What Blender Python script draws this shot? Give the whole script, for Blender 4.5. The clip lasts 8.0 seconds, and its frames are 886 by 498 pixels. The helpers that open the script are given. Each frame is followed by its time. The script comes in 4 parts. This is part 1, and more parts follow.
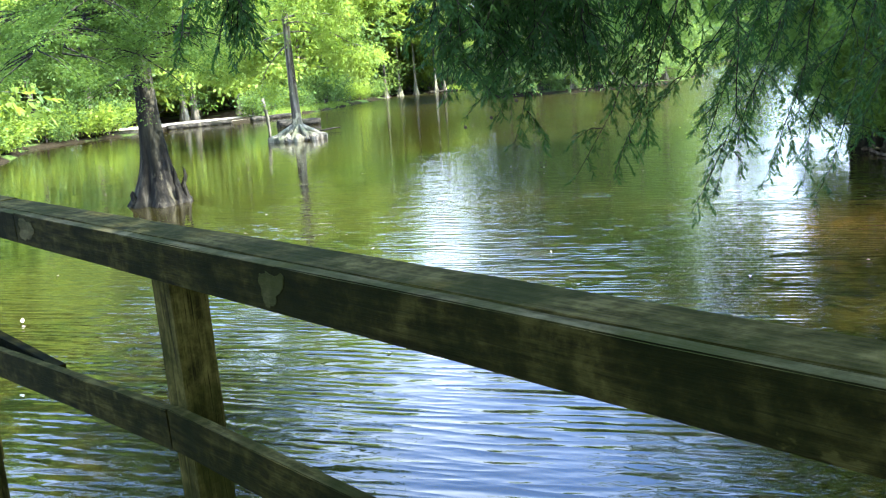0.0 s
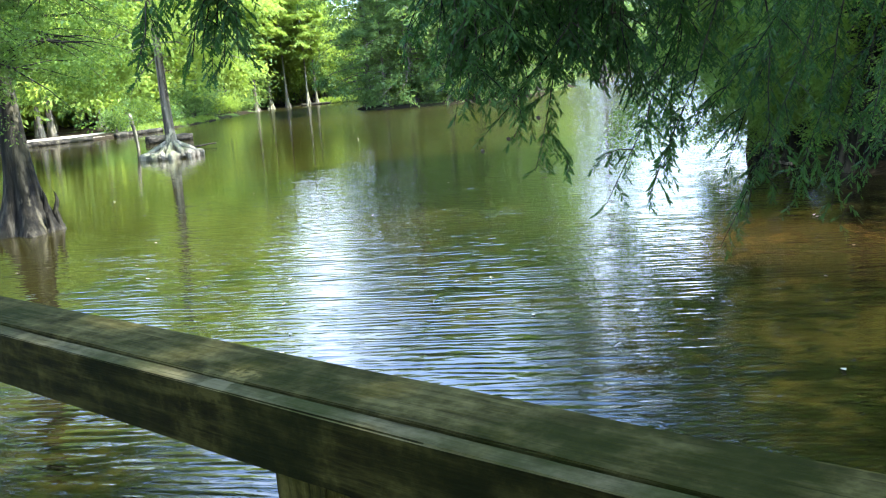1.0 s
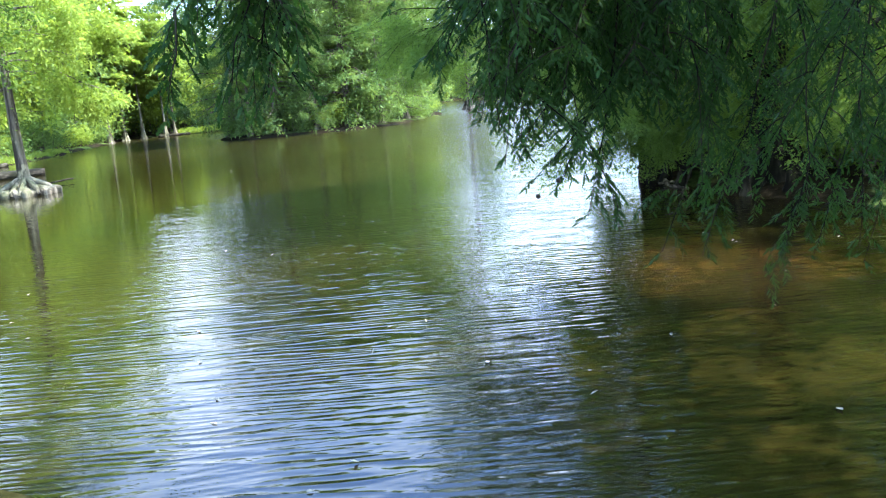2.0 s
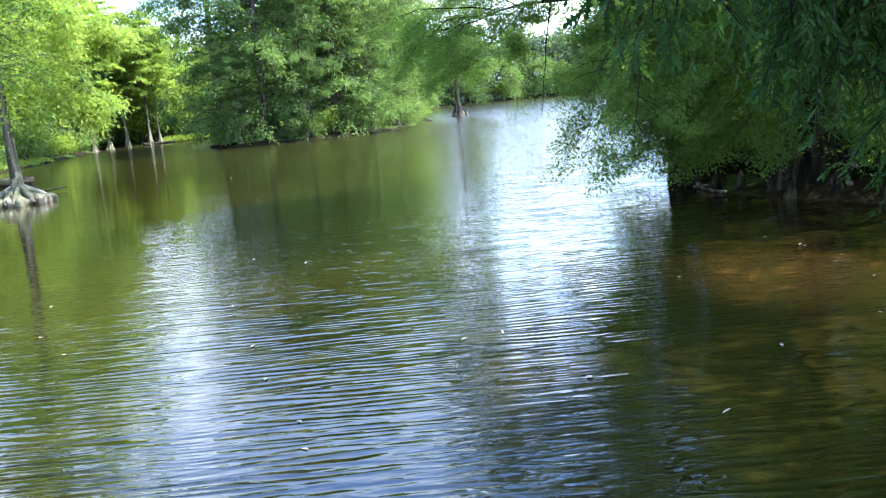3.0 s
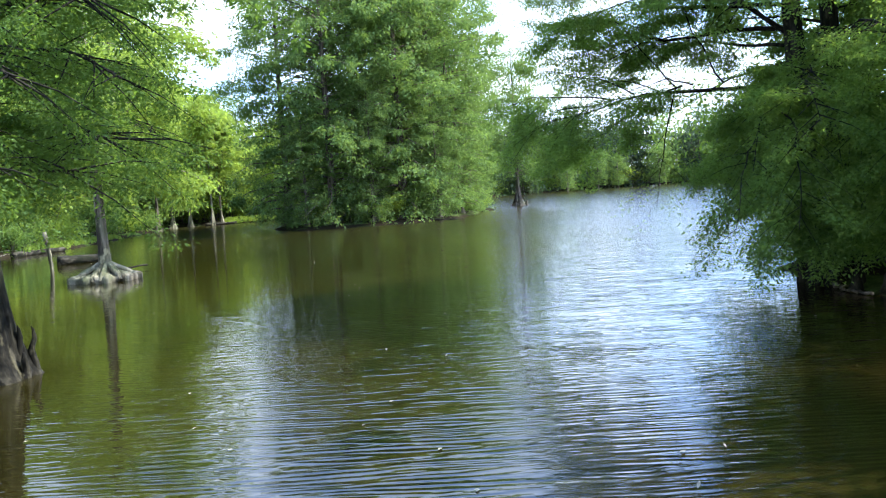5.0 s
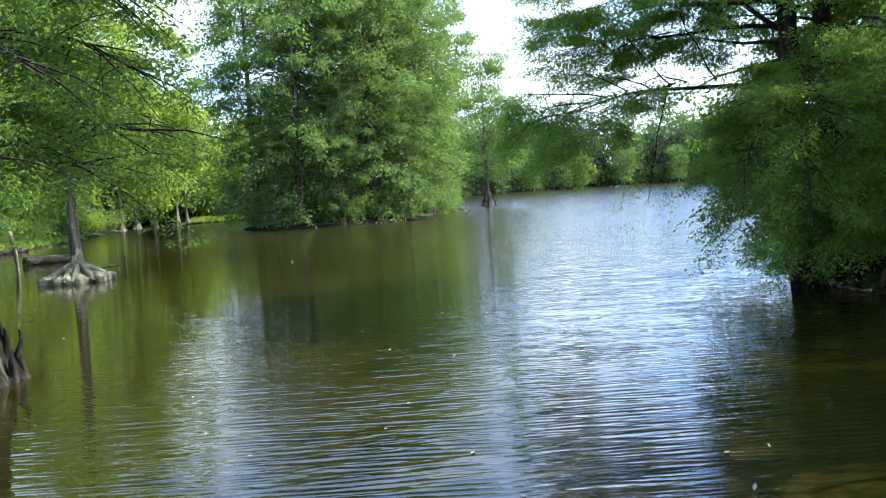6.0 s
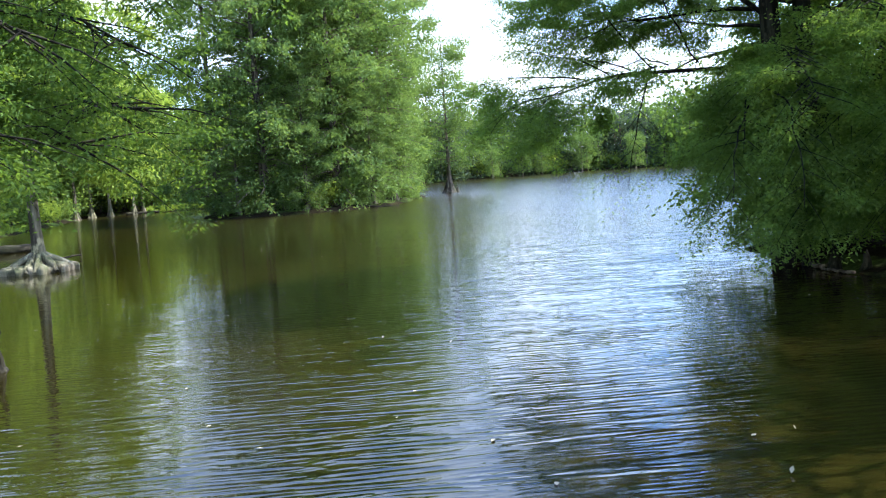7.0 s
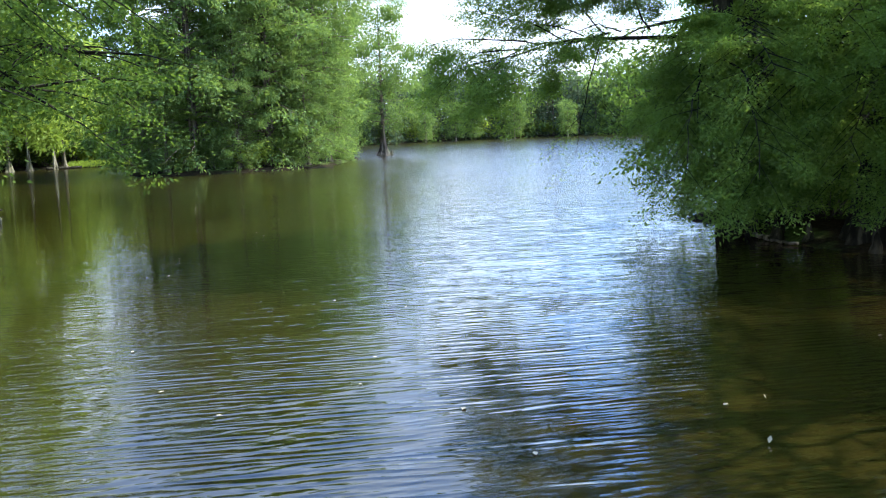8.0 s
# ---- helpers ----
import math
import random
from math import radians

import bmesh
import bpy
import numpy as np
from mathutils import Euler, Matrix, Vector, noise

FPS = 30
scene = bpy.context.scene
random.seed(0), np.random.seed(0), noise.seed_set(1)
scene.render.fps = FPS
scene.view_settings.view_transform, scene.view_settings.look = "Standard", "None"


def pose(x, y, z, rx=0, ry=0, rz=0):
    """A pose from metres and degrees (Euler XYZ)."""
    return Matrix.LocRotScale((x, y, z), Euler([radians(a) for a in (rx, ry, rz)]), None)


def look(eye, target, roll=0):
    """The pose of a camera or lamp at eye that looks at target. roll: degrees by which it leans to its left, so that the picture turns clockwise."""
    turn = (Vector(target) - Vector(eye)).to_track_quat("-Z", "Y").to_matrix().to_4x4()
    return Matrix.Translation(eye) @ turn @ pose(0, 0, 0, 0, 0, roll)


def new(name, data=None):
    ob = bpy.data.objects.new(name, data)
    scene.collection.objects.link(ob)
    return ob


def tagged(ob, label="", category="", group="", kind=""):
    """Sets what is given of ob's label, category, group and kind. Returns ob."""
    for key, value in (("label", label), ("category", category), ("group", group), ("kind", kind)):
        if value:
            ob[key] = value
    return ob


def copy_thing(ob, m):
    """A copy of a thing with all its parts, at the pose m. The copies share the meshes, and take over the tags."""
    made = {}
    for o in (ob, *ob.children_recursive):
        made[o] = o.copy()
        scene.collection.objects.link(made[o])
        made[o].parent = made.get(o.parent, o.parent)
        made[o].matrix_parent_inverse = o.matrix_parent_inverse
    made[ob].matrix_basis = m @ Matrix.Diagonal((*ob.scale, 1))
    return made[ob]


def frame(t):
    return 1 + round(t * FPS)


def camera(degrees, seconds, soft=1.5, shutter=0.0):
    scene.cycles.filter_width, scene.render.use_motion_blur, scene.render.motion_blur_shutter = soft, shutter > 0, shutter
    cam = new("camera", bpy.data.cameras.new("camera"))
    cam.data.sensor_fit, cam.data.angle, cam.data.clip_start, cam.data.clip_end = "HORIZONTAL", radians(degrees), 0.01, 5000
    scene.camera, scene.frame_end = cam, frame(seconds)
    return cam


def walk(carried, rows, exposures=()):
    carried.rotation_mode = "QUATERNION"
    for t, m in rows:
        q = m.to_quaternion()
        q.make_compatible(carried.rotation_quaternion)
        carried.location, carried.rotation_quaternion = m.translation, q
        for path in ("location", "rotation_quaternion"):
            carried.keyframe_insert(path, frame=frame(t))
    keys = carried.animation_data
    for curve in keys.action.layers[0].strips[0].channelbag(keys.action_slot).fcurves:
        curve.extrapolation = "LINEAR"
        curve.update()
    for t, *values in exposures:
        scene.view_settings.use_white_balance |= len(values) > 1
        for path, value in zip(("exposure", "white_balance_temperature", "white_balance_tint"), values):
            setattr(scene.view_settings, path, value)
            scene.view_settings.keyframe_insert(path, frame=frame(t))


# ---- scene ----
cam = camera(53.1, 8.0, soft=1.2)

# seconds, x, y, z, yaw, pitch, lean to the right
PATH = [
    (0, 0.000, 0.000, 3.000, 0.00, -11.74, 4.74),
    (0.5, -0.396, 0.651, 3.032, -4.83, -11.66, 4.85),
    (0.7, -0.573, 0.914, 3.050, -5.08, -11.74, 4.76),
    (1, -0.814, 1.280, 3.060, -8.58, -11.70, 4.91),
    (1.5, -1.149, 1.860, 3.103, -15.59, -11.15, 5.55),
    (1.7, -1.291, 2.091, 3.143, -16.79, -10.94, 5.26),
    (2.8, -2.246, 3.373, 3.097, -19.13, -10.57, 5.72),
    (3, -2.436, 3.609, 3.069, -19.29, -10.34, 5.35),
    (3.5, -2.913, 3.872, 3.114, -20.78, -8.22, 5.90),
    (4, -3.247, 4.328, 3.122, -21.14, -7.24, 5.90),
    (4.5, -3.631, 4.772, 3.180, -16.97, -4.44, 4.23),
    (4.7, -3.811, 4.887, 3.188, -16.86, -4.48, 3.90),
    (5.8, -4.631, 5.568, 3.172, -19.33, -4.58, 3.68),
    (6, -4.730, 5.695, 3.157, -19.85, -4.64, 3.64),
    (6.5, -5.032, 5.955, 3.161, -22.47, -5.13, 3.61),
    (7, -5.269, 6.252, 3.116, -22.70, -5.61, 3.87),
    (7.5, -5.453, 6.664, 3.109, -25.05, -7.78, 2.76),
    (8, -5.574, 6.779, 3.084, -27.27, -8.15, 2.16),
]


def eye_row(t, x, y, z, yaw, pitch, lean):
    a, b = radians(yaw), radians(pitch)
    way = Vector((-math.sin(a) * math.cos(b), math.cos(a) * math.cos(b), math.sin(b)))
    eye = Vector((x, y, z))
    return t, look(eye, eye + way, -lean)


# seconds, stops, white balance
LOOK = [(0, 2.58, 5800, 5), (1.0, 2.48, 5800, 5), (1.7, 2.3, 5800, 5), (3.0, 2.07, 5800, 5), (4.5, 1.58, 5850, 5), (6.0, 1.32, 5980, 5), (8.0, 1.36, 6000, 5)]
walk(cam, [eye_row(*row) for row in PATH], LOOK)


# ---- light ----
SUN_EL, SUN_AZ = 50.0, 106.0    # degrees; the azimuth turns clockwise from +y, and is where the sun stands

world = bpy.data.worlds.new("sky")
scene.world = world
world.use_nodes = True
wn, wl = world.node_tree.nodes, world.node_tree.links
wn.clear()
w_out = wn.new("ShaderNodeOutputWorld")
w_bg = wn.new("ShaderNodeBackground")
w_sky = wn.new("ShaderNodeTexSky")
w_sky.sky_type = "NISHITA"
w_sky.sun_disc = False
w_sky.sun_elevation = radians(SUN_EL)
w_sky.sun_rotation = radians(SUN_AZ)
w_sky.dust_density = 2.0
w_tc = wn.new("ShaderNodeTexCoord")
w_map = wn.new("ShaderNodeMapping")
w_map.inputs["Scale"].default_value = (1.0, 1.0, 2.6)
w_noise = wn.new("ShaderNodeTexNoise")
w_noise.inputs["Scale"].default_value = 2.3
w_noise.inputs["Detail"].default_value = 7.0
w_noise.inputs["Roughness"].default_value = 0.58
w_ramp = wn.new("ShaderNodeValToRGB")
w_ramp.color_ramp.elements[0].position = 0.32
w_ramp.color_ramp.elements[1].position = 0.58
w_mix = wn.new("ShaderNodeMix")
w_mix.data_type = "RGBA"
w_mix.inputs["B"].default_value = (6.6, 6.9, 7.5, 1)
wl.new(w_tc.outputs["Generated"], w_map.inputs["Vector"])
wl.new(w_map.outputs["Vector"], w_noise.inputs["Vector"])
wl.new(w_noise.outputs["Fac"], w_ramp.inputs["Fac"])
# thinner cloud higher up
w_sep = wn.new("ShaderNodeSeparateXYZ")
wl.new(w_tc.outputs["Generated"], w_sep.inputs["Vector"])
w_high = wn.new("ShaderNodeMapRange")
for key, v in (("From Min", 0.2), ("From Max", 0.5), ("To Min", 1.0), ("To Max", 0.16)):
    w_high.inputs[key].default_value = v
wl.new(w_sep.outputs["Z"], w_high.inputs["Value"])
w_thin = wn.new("ShaderNodeMath")
w_thin.operation = "MULTIPLY"
wl.new(w_ramp.outputs["Color"], w_thin.inputs[0])
wl.new(w_high.outputs["Result"], w_thin.inputs[1])
wl.new(w_thin.outputs[0], w_mix.inputs["Factor"])
w_bright = wn.new("ShaderNodeMix")
w_bright.data_type = "RGBA"
w_bright.blend_type = "MULTIPLY"
w_bright.inputs["Factor"].default_value = 1.0
w_bright.inputs["B"].default_value = (1.1, 1.4, 1.9, 1)
wl.new(w_sky.outputs["Color"], w_bright.inputs["A"])
wl.new(w_bright.outputs["Result"], w_mix.inputs["A"])
wl.new(w_mix.outputs["Result"], w_bg.inputs["Color"])
w_bg.inputs["Strength"].default_value = 0.15
wl.new(w_bg.outputs["Background"], w_out.inputs["Surface"])

sun = new("sun", bpy.data.lights.new("sun", "SUN"))
sun.data.energy = 5.0
sun.data.angle = radians(0.55)
sun.data.color = (1.0, 0.965, 0.9)
sun_dir = Vector((math.sin(radians(SUN_AZ)) * math.cos(radians(SUN_EL)),
                  math.cos(radians(SUN_AZ)) * math.cos(radians(SUN_EL)), math.sin(radians(SUN_EL))))
sun.matrix_world = look(sun_dir * 60, (0, 0, 0))


# ---- materials ----
def material(name):
    m = bpy.data.materials.new(name)
    m.use_nodes = True
    nt = m.node_tree
    bsdf = nt.nodes["Principled BSDF"]
    return m, nt.nodes, nt.links, bsdf


def noise_node(nodes, links, scale, detail=5.0, rough=0.55, stretch=(1, 1, 1), world_space=True):
    if world_space:
        src = nodes.new("ShaderNodeNewGeometry").outputs["Position"]
    else:
        src = nodes.new("ShaderNodeTexCoord").outputs["Object"]
    mp = nodes.new("ShaderNodeMapping")
    mp.inputs["Scale"].default_value = stretch
    links.new(src, mp.inputs["Vector"])
    n = nodes.new("ShaderNodeTexNoise")
    n.inputs["Scale"].default_value = scale
    n.inputs["Detail"].default_value = detail
    n.inputs["Roughness"].default_value = rough
    links.new(mp.outputs["Vector"], n.inputs["Vector"])
    return n.outputs["Fac"]


def ramp_node(nodes, links, src, stops):
    r = nodes.new("ShaderNodeValToRGB")
    e = r.color_ramp.elements
    while len(e) < len(stops):
        e.new(0.5)
    for k, (p, c) in enumerate(stops):
        e[k].position = p
        e[k].color = (*c, 1) if len(c) == 3 else c
    links.new(src, r.inputs["Fac"])
    return r.outputs["Color"]


def mix_rgb(nodes, links, fac, a, b, blend="MIX"):
    m = nodes.new("ShaderNodeMix")
    m.data_type = "RGBA"
    m.blend_type = blend
    for key, v in (("Factor", fac), ("A", a), ("B", b)):
        if isinstance(v, bpy.types.NodeSocket):
            links.new(v, m.inputs[key])
        else:
            m.inputs[key].default_value = v if key == "Factor" else (*v, 1)
    return m.outputs["Result"]


def bump_node(nodes, links, height, strength, dist, under=None):
    b = nodes.new("ShaderNodeBump")
    b.inputs["Strength"].default_value = strength
    b.inputs["Distance"].default_value = dist
    links.new(height, b.inputs["Height"])
    if under:
        links.new(under, b.inputs["Normal"])
    return b.outputs["Normal"]


def leaf_material(name, dark, mid, light, translucent=0.42):
    m, n, l, p = material(name)
    geo = n.new("ShaderNodeNewGeometry")
    c1 = ramp_node(n, l, geo.outputs["Random Per Island"], [(0.0, dark), (0.55, mid), (1.0, light)])
    big = noise_node(n, l, 0.55, 3.0)
    c2 = mix_rgb(n, l, ramp_node(n, l, big, [(0.35, (0.0,) * 3), (0.7, (0.5,) * 3)]), c1, light)
    tuft = noise_node(n, l, 1.5, 2.0)
    c2 = mix_rgb(n, l, ramp_node(n, l, tuft, [(0.36, (0.55,) * 3), (0.52, (0.0,) * 3)]), c2, dark)
    l.new(c2, p.inputs["Base Color"])
    p.inputs["Roughness"].default_value = 0.6
    p.inputs["Specular IOR Level"].default_value = 0.15
    tr = n.new("ShaderNodeBsdfTranslucent")
    c3 = mix_rgb(n, l, 0.5, c2, (light[0] * 1.7, light[1] * 1.6, light[2] * 0.6))
    l.new(c3, tr.inputs["Color"])
    mx = n.new("ShaderNodeMixShader")
    mx.inputs["Fac"].default_value = translucent
    l.new(p.outputs["BSDF"], mx.inputs[1])
    l.new(tr.outputs["BSDF"], mx.inputs[2])
    l.new(mx.outputs["Shader"], n["Material Output"].inputs["Surface"])
    return m


LEAF_CYPRESS = leaf_material("cypress_leaf", (0.03, 0.066, 0.015), (0.072, 0.13, 0.029), (0.15, 0.23, 0.046), 0.55)
# bank cypress leaves, brightened in colour for sunlight that hardly reaches them
LEAF_BANK = leaf_material("brightened_cypress_leaf", (0.045, 0.098, 0.026), (0.115, 0.2, 0.048), (0.23, 0.33, 0.075), 0.6)
# brighter leaf copy: full sunlight is put into the colour
LEAF_SUNLIT = leaf_material("sunlit_cypress_leaf", (0.11, 0.17, 0.032), (0.2, 0.28, 0.055), (0.32, 0.4, 0.085), 0.55)
LEAF_WOOD = leaf_material("woodland_leaf", (0.04, 0.08, 0.028), (0.095, 0.162, 0.052), (0.21, 0.295, 0.09), 0.5)
# distance haze is put into this leaf colour as a bluer tone
LEAF_FAR = leaf_material("hazed_blue_green_leaf", (0.03, 0.052, 0.032), (0.062, 0.094, 0.056), (0.11, 0.15, 0.085), 0.4)
# hanging leaves of the near tree, their shade darkened into the colour
LEAF_NEAR = leaf_material("shaded_cypress_leaf", (0.014, 0.042, 0.011), (0.028, 0.075, 0.017), (0.06, 0.125, 0.026), 0.42)


def bark_material(name, dark, mid, light, scale=5.0, stretch=(1, 1, 0.12)):
    m, n, l, p = material(name)
    f = noise_node(n, l, scale, 6.0, 0.6, stretch)
    big = noise_node(n, l, 0.8, 3.0)
    blotch = noise_node(n, l, 2.6, 5.0, 0.65, (1, 1, 0.6))
    c = ramp_node(n, l, f, [(0.42, dark), (0.52, mid), (0.68, light)])
    c = mix_rgb(n, l, ramp_node(n, l, big, [(0.45, (0.0,) * 3), (0.7, (0.55,) * 3)]), c, (mid[0] * 0.8, mid[1] * 1.05, mid[2] * 0.7))
    c = mix_rgb(n, l, ramp_node(n, l, blotch, [(0.58, (0.0,) * 3), (0.66, (0.75,) * 3)]), c, (light[0] * 1.3, light[1] * 1.3, light[2] * 1.1))
    l.new(c, p.inputs["Base Color"])
    p.inputs["Roughness"].default_value = 0.9
    p.inputs["Specular IOR Level"].default_value = 0.15
    l.new(bump_node(n, l, f, 0.9, 0.05), p.inputs["Normal"])
    return m


BARK = bark_material("cypress_bark", (0.045, 0.034, 0.026), (0.13, 0.1, 0.078), (0.26, 0.21, 0.16))
BARK_PALE = bark_material("pale_cypress_bark", (0.05, 0.04, 0.029), (0.16, 0.132, 0.096), (0.33, 0.28, 0.205), 4.0)
# near-black bark with paler blotches
BARK_DARK = bark_material("dark_cypress_bark", (0.006, 0.005, 0.0035), (0.018, 0.015, 0.01), (0.07, 0.06, 0.042))
LOG_BARK = bark_material("wet_log_bark", (0.007, 0.006, 0.004), (0.026, 0.021, 0.014), (0.09, 0.076, 0.055), 3.0, (1, 1, 2.0))


def water_material():
    m, n, l, p = material("pond_water")
    silt = noise_node(n, l, 0.11, 4.0)
    c = ramp_node(n, l, silt, [(0.3, (0.0135, 0.0118, 0.0025)), (0.55, (0.0172, 0.0138, 0.0026)), (0.75, (0.0205, 0.0152, 0.0026))])
    # sunlit patch on rusty shallows near the side bank, its light painted in
    pos = n.new("ShaderNodeNewGeometry")
    mpb = n.new("ShaderNodeMapping")
    mpb.vector_type = "TEXTURE"
    mpb.inputs["Location"].default_value = (6.4, 13.4, 0)
    mpb.inputs["Scale"].default_value = (2.7, 3.6, 4)
    l.new(pos.outputs["Position"], mpb.inputs["Vector"])
    sun_patch = n.new("ShaderNodeTexGradient")
    sun_patch.gradient_type = "QUADRATIC_SPHERE"
    l.new(mpb.outputs["Vector"], sun_patch.inputs["Vector"])
    c = mix_rgb(n, l, ramp_node(n, l, sun_patch.outputs["Fac"], [(0.02, (0.0,) * 3), (0.5, (0.9,) * 3)]), c, (0.14, 0.068, 0.012))
    l.new(c, p.inputs["Base Color"])
    p.inputs["IOR"].default_value = 1.5
    geo = n.new("ShaderNodeNewGeometry")
    # wind patches decide how strong the ripples are
    wind = noise_node(n, l, 0.09, 2.0, 0.5, (0.8, 1.3, 1))
    # the breeze ruffles the open stretch; the lee of the point lies calmer
    lee = n.new("ShaderNodeSeparateXYZ")
    l.new(geo.outputs["Position"], lee.inputs["Vector"])
    slant = n.new("ShaderNodeMath")
    slant.operation = "MULTIPLY_ADD"
    l.new(lee.outputs["X"], slant.inputs[0])
    slant.inputs[1].default_value = -1.9
    l.new(lee.outputs["Y"], slant.inputs[2])
    wsum = n.new("ShaderNodeMath")
    wsum.operation = "MULTIPLY_ADD"
    l.new(wind, wsum.inputs[0])
    wsum.inputs[1].default_value = 22.0
    l.new(slant.outputs[0], wsum.inputs[2])
    wfac = n.new("ShaderNodeMapRange")
    for key, v in (("From Min", 34.0), ("From Max", 46.0), ("To Min", 1.0), ("To Max", 0.27)):
        wfac.inputs[key].default_value = v
    l.new(wsum.outputs[0], wfac.inputs["Value"])
    # finer ripples on the open lake, away from the trees' shelter
    ruffle = n.new("ShaderNodeMapRange")
    for key, v in (("From Min", 35.0), ("From Max", 85.0), ("To Min", 0.015), ("To Max", 0.2)):
        ruffle.inputs[key].default_value = v
    open_way = n.new("ShaderNodeMath")
    open_way.operation = "MULTIPLY_ADD"
    l.new(lee.outputs["X"], open_way.inputs[0])
    open_way.inputs[1].default_value = 1.6
    l.new(lee.outputs["Y"], open_way.inputs[2])
    l.new(open_way.outputs[0], ruffle.inputs["Value"])
    l.new(ruffle.outputs["Result"], p.inputs["Roughness"])
    total = None
    # wave trains: turn, size across and along the crest, weight
    for turn, along, across, weight, detail in ((20, 0.8, 6.6, -1.05, -1.0), (12, 0.9, 6.4, 0.32, 0.0), (8, 2.6, 13.0, 0.18, 0.0), (30, 8.0, 21.0, 0.06, 0.0), (15, 0.3, 1.6, 0.3, 0.0)):
        rot = n.new("ShaderNodeVectorRotate")
        rot.rotation_type = "Z_AXIS"
        rot.inputs["Angle"].default_value = radians(turn)
        l.new(geo.outputs["Position"], rot.inputs["Vector"])
        mp = n.new("ShaderNodeMapping")
        mp.inputs["Scale"].default_value = (along, across, 1)
        mp.inputs["Location"].default_value = (turn * 3.1, turn * 1.7, 0)
        l.new(rot.outputs["Vector"], mp.inputs["Vector"])
        t = n.new("ShaderNodeTexNoise")
        t.inputs["Scale"].default_value = 1.0
        t.inputs["Detail"].default_value = max(0.0, detail)
        t.inputs["Roughness"].default_value = 0.45
        l.new(mp.outputs["Vector"], t.inputs["Vector"])
        wave = t.outputs["Fac"]
        if detail < 0:      # pointed crests
            mid = n.new("ShaderNodeMath")
            mid.operation = "SUBTRACT"
            l.new(wave, mid.inputs[0])
            mid.inputs[1].default_value = 0.5
            crest = n.new("ShaderNodeMath")
            crest.operation = "ABSOLUTE"
            l.new(mid.outputs[0], crest.inputs[0])
            wave = crest.outputs[0]
        k = n.new("ShaderNodeMath")
        k.operation = "MULTIPLY_ADD"
        l.new(wave, k.inputs[0])
        k.inputs[1].default_value = weight
        if total is None:
            k.inputs[2].default_value = 0.0
        else:
            l.new(total, k.inputs[2])
        total = k.outputs[0]
    b = n.new("ShaderNodeBump")
    b.inputs["Distance"].default_value = 0.0175
    l.new(wfac.outputs["Result"], b.inputs["Strength"])
    l.new(total, b.inputs["Height"])
    l.new(b.outputs["Normal"], p.inputs["Normal"])
    return m


WATER = water_material()


def ground_material():
    m, n, l, p = material("bank_soil_and_grass")
    a = noise_node(n, l, 0.35, 5.0)
    b = noise_node(n, l, 9.0, 6.0, 0.65)
    litter = ramp_node(n, l, b, [(0.3, (0.01, 0.008, 0.0045)), (0.55, (0.024, 0.018, 0.01)), (0.8, (0.06, 0.045, 0.026))])
    grass = ramp_node(n, l, b, [(0.3, (0.05, 0.09, 0.02)), (0.7, (0.14, 0.2, 0.045))])
    l.new(mix_rgb(n, l, ramp_node(n, l, a, [(0.54, (0.0,) * 3), (0.66, (0.9,) * 3)]), litter, grass), p.inputs["Base Color"])
    p.inputs["Roughness"].default_value = 1.0
    p.inputs["Specular IOR Level"].default_value = 0.05
    l.new(bump_node(n, l, b, 0.8, 0.06), p.inputs["Normal"])
    return m


GROUND = ground_material()


def sand_material():
    m, n, l, p = material("pale_sand")
    b = noise_node(n, l, 6.0, 6.0, 0.65)
    l.new(ramp_node(n, l, b, [(0.3, (0.33, 0.27, 0.2)), (0.7, (0.56, 0.49, 0.39))]), p.inputs["Base Color"])
    p.inputs["Roughness"].default_value = 0.95
    l.new(bump_node(n, l, b, 0.6, 0.04), p.inputs["Normal"])
    return m


SAND = sand_material()


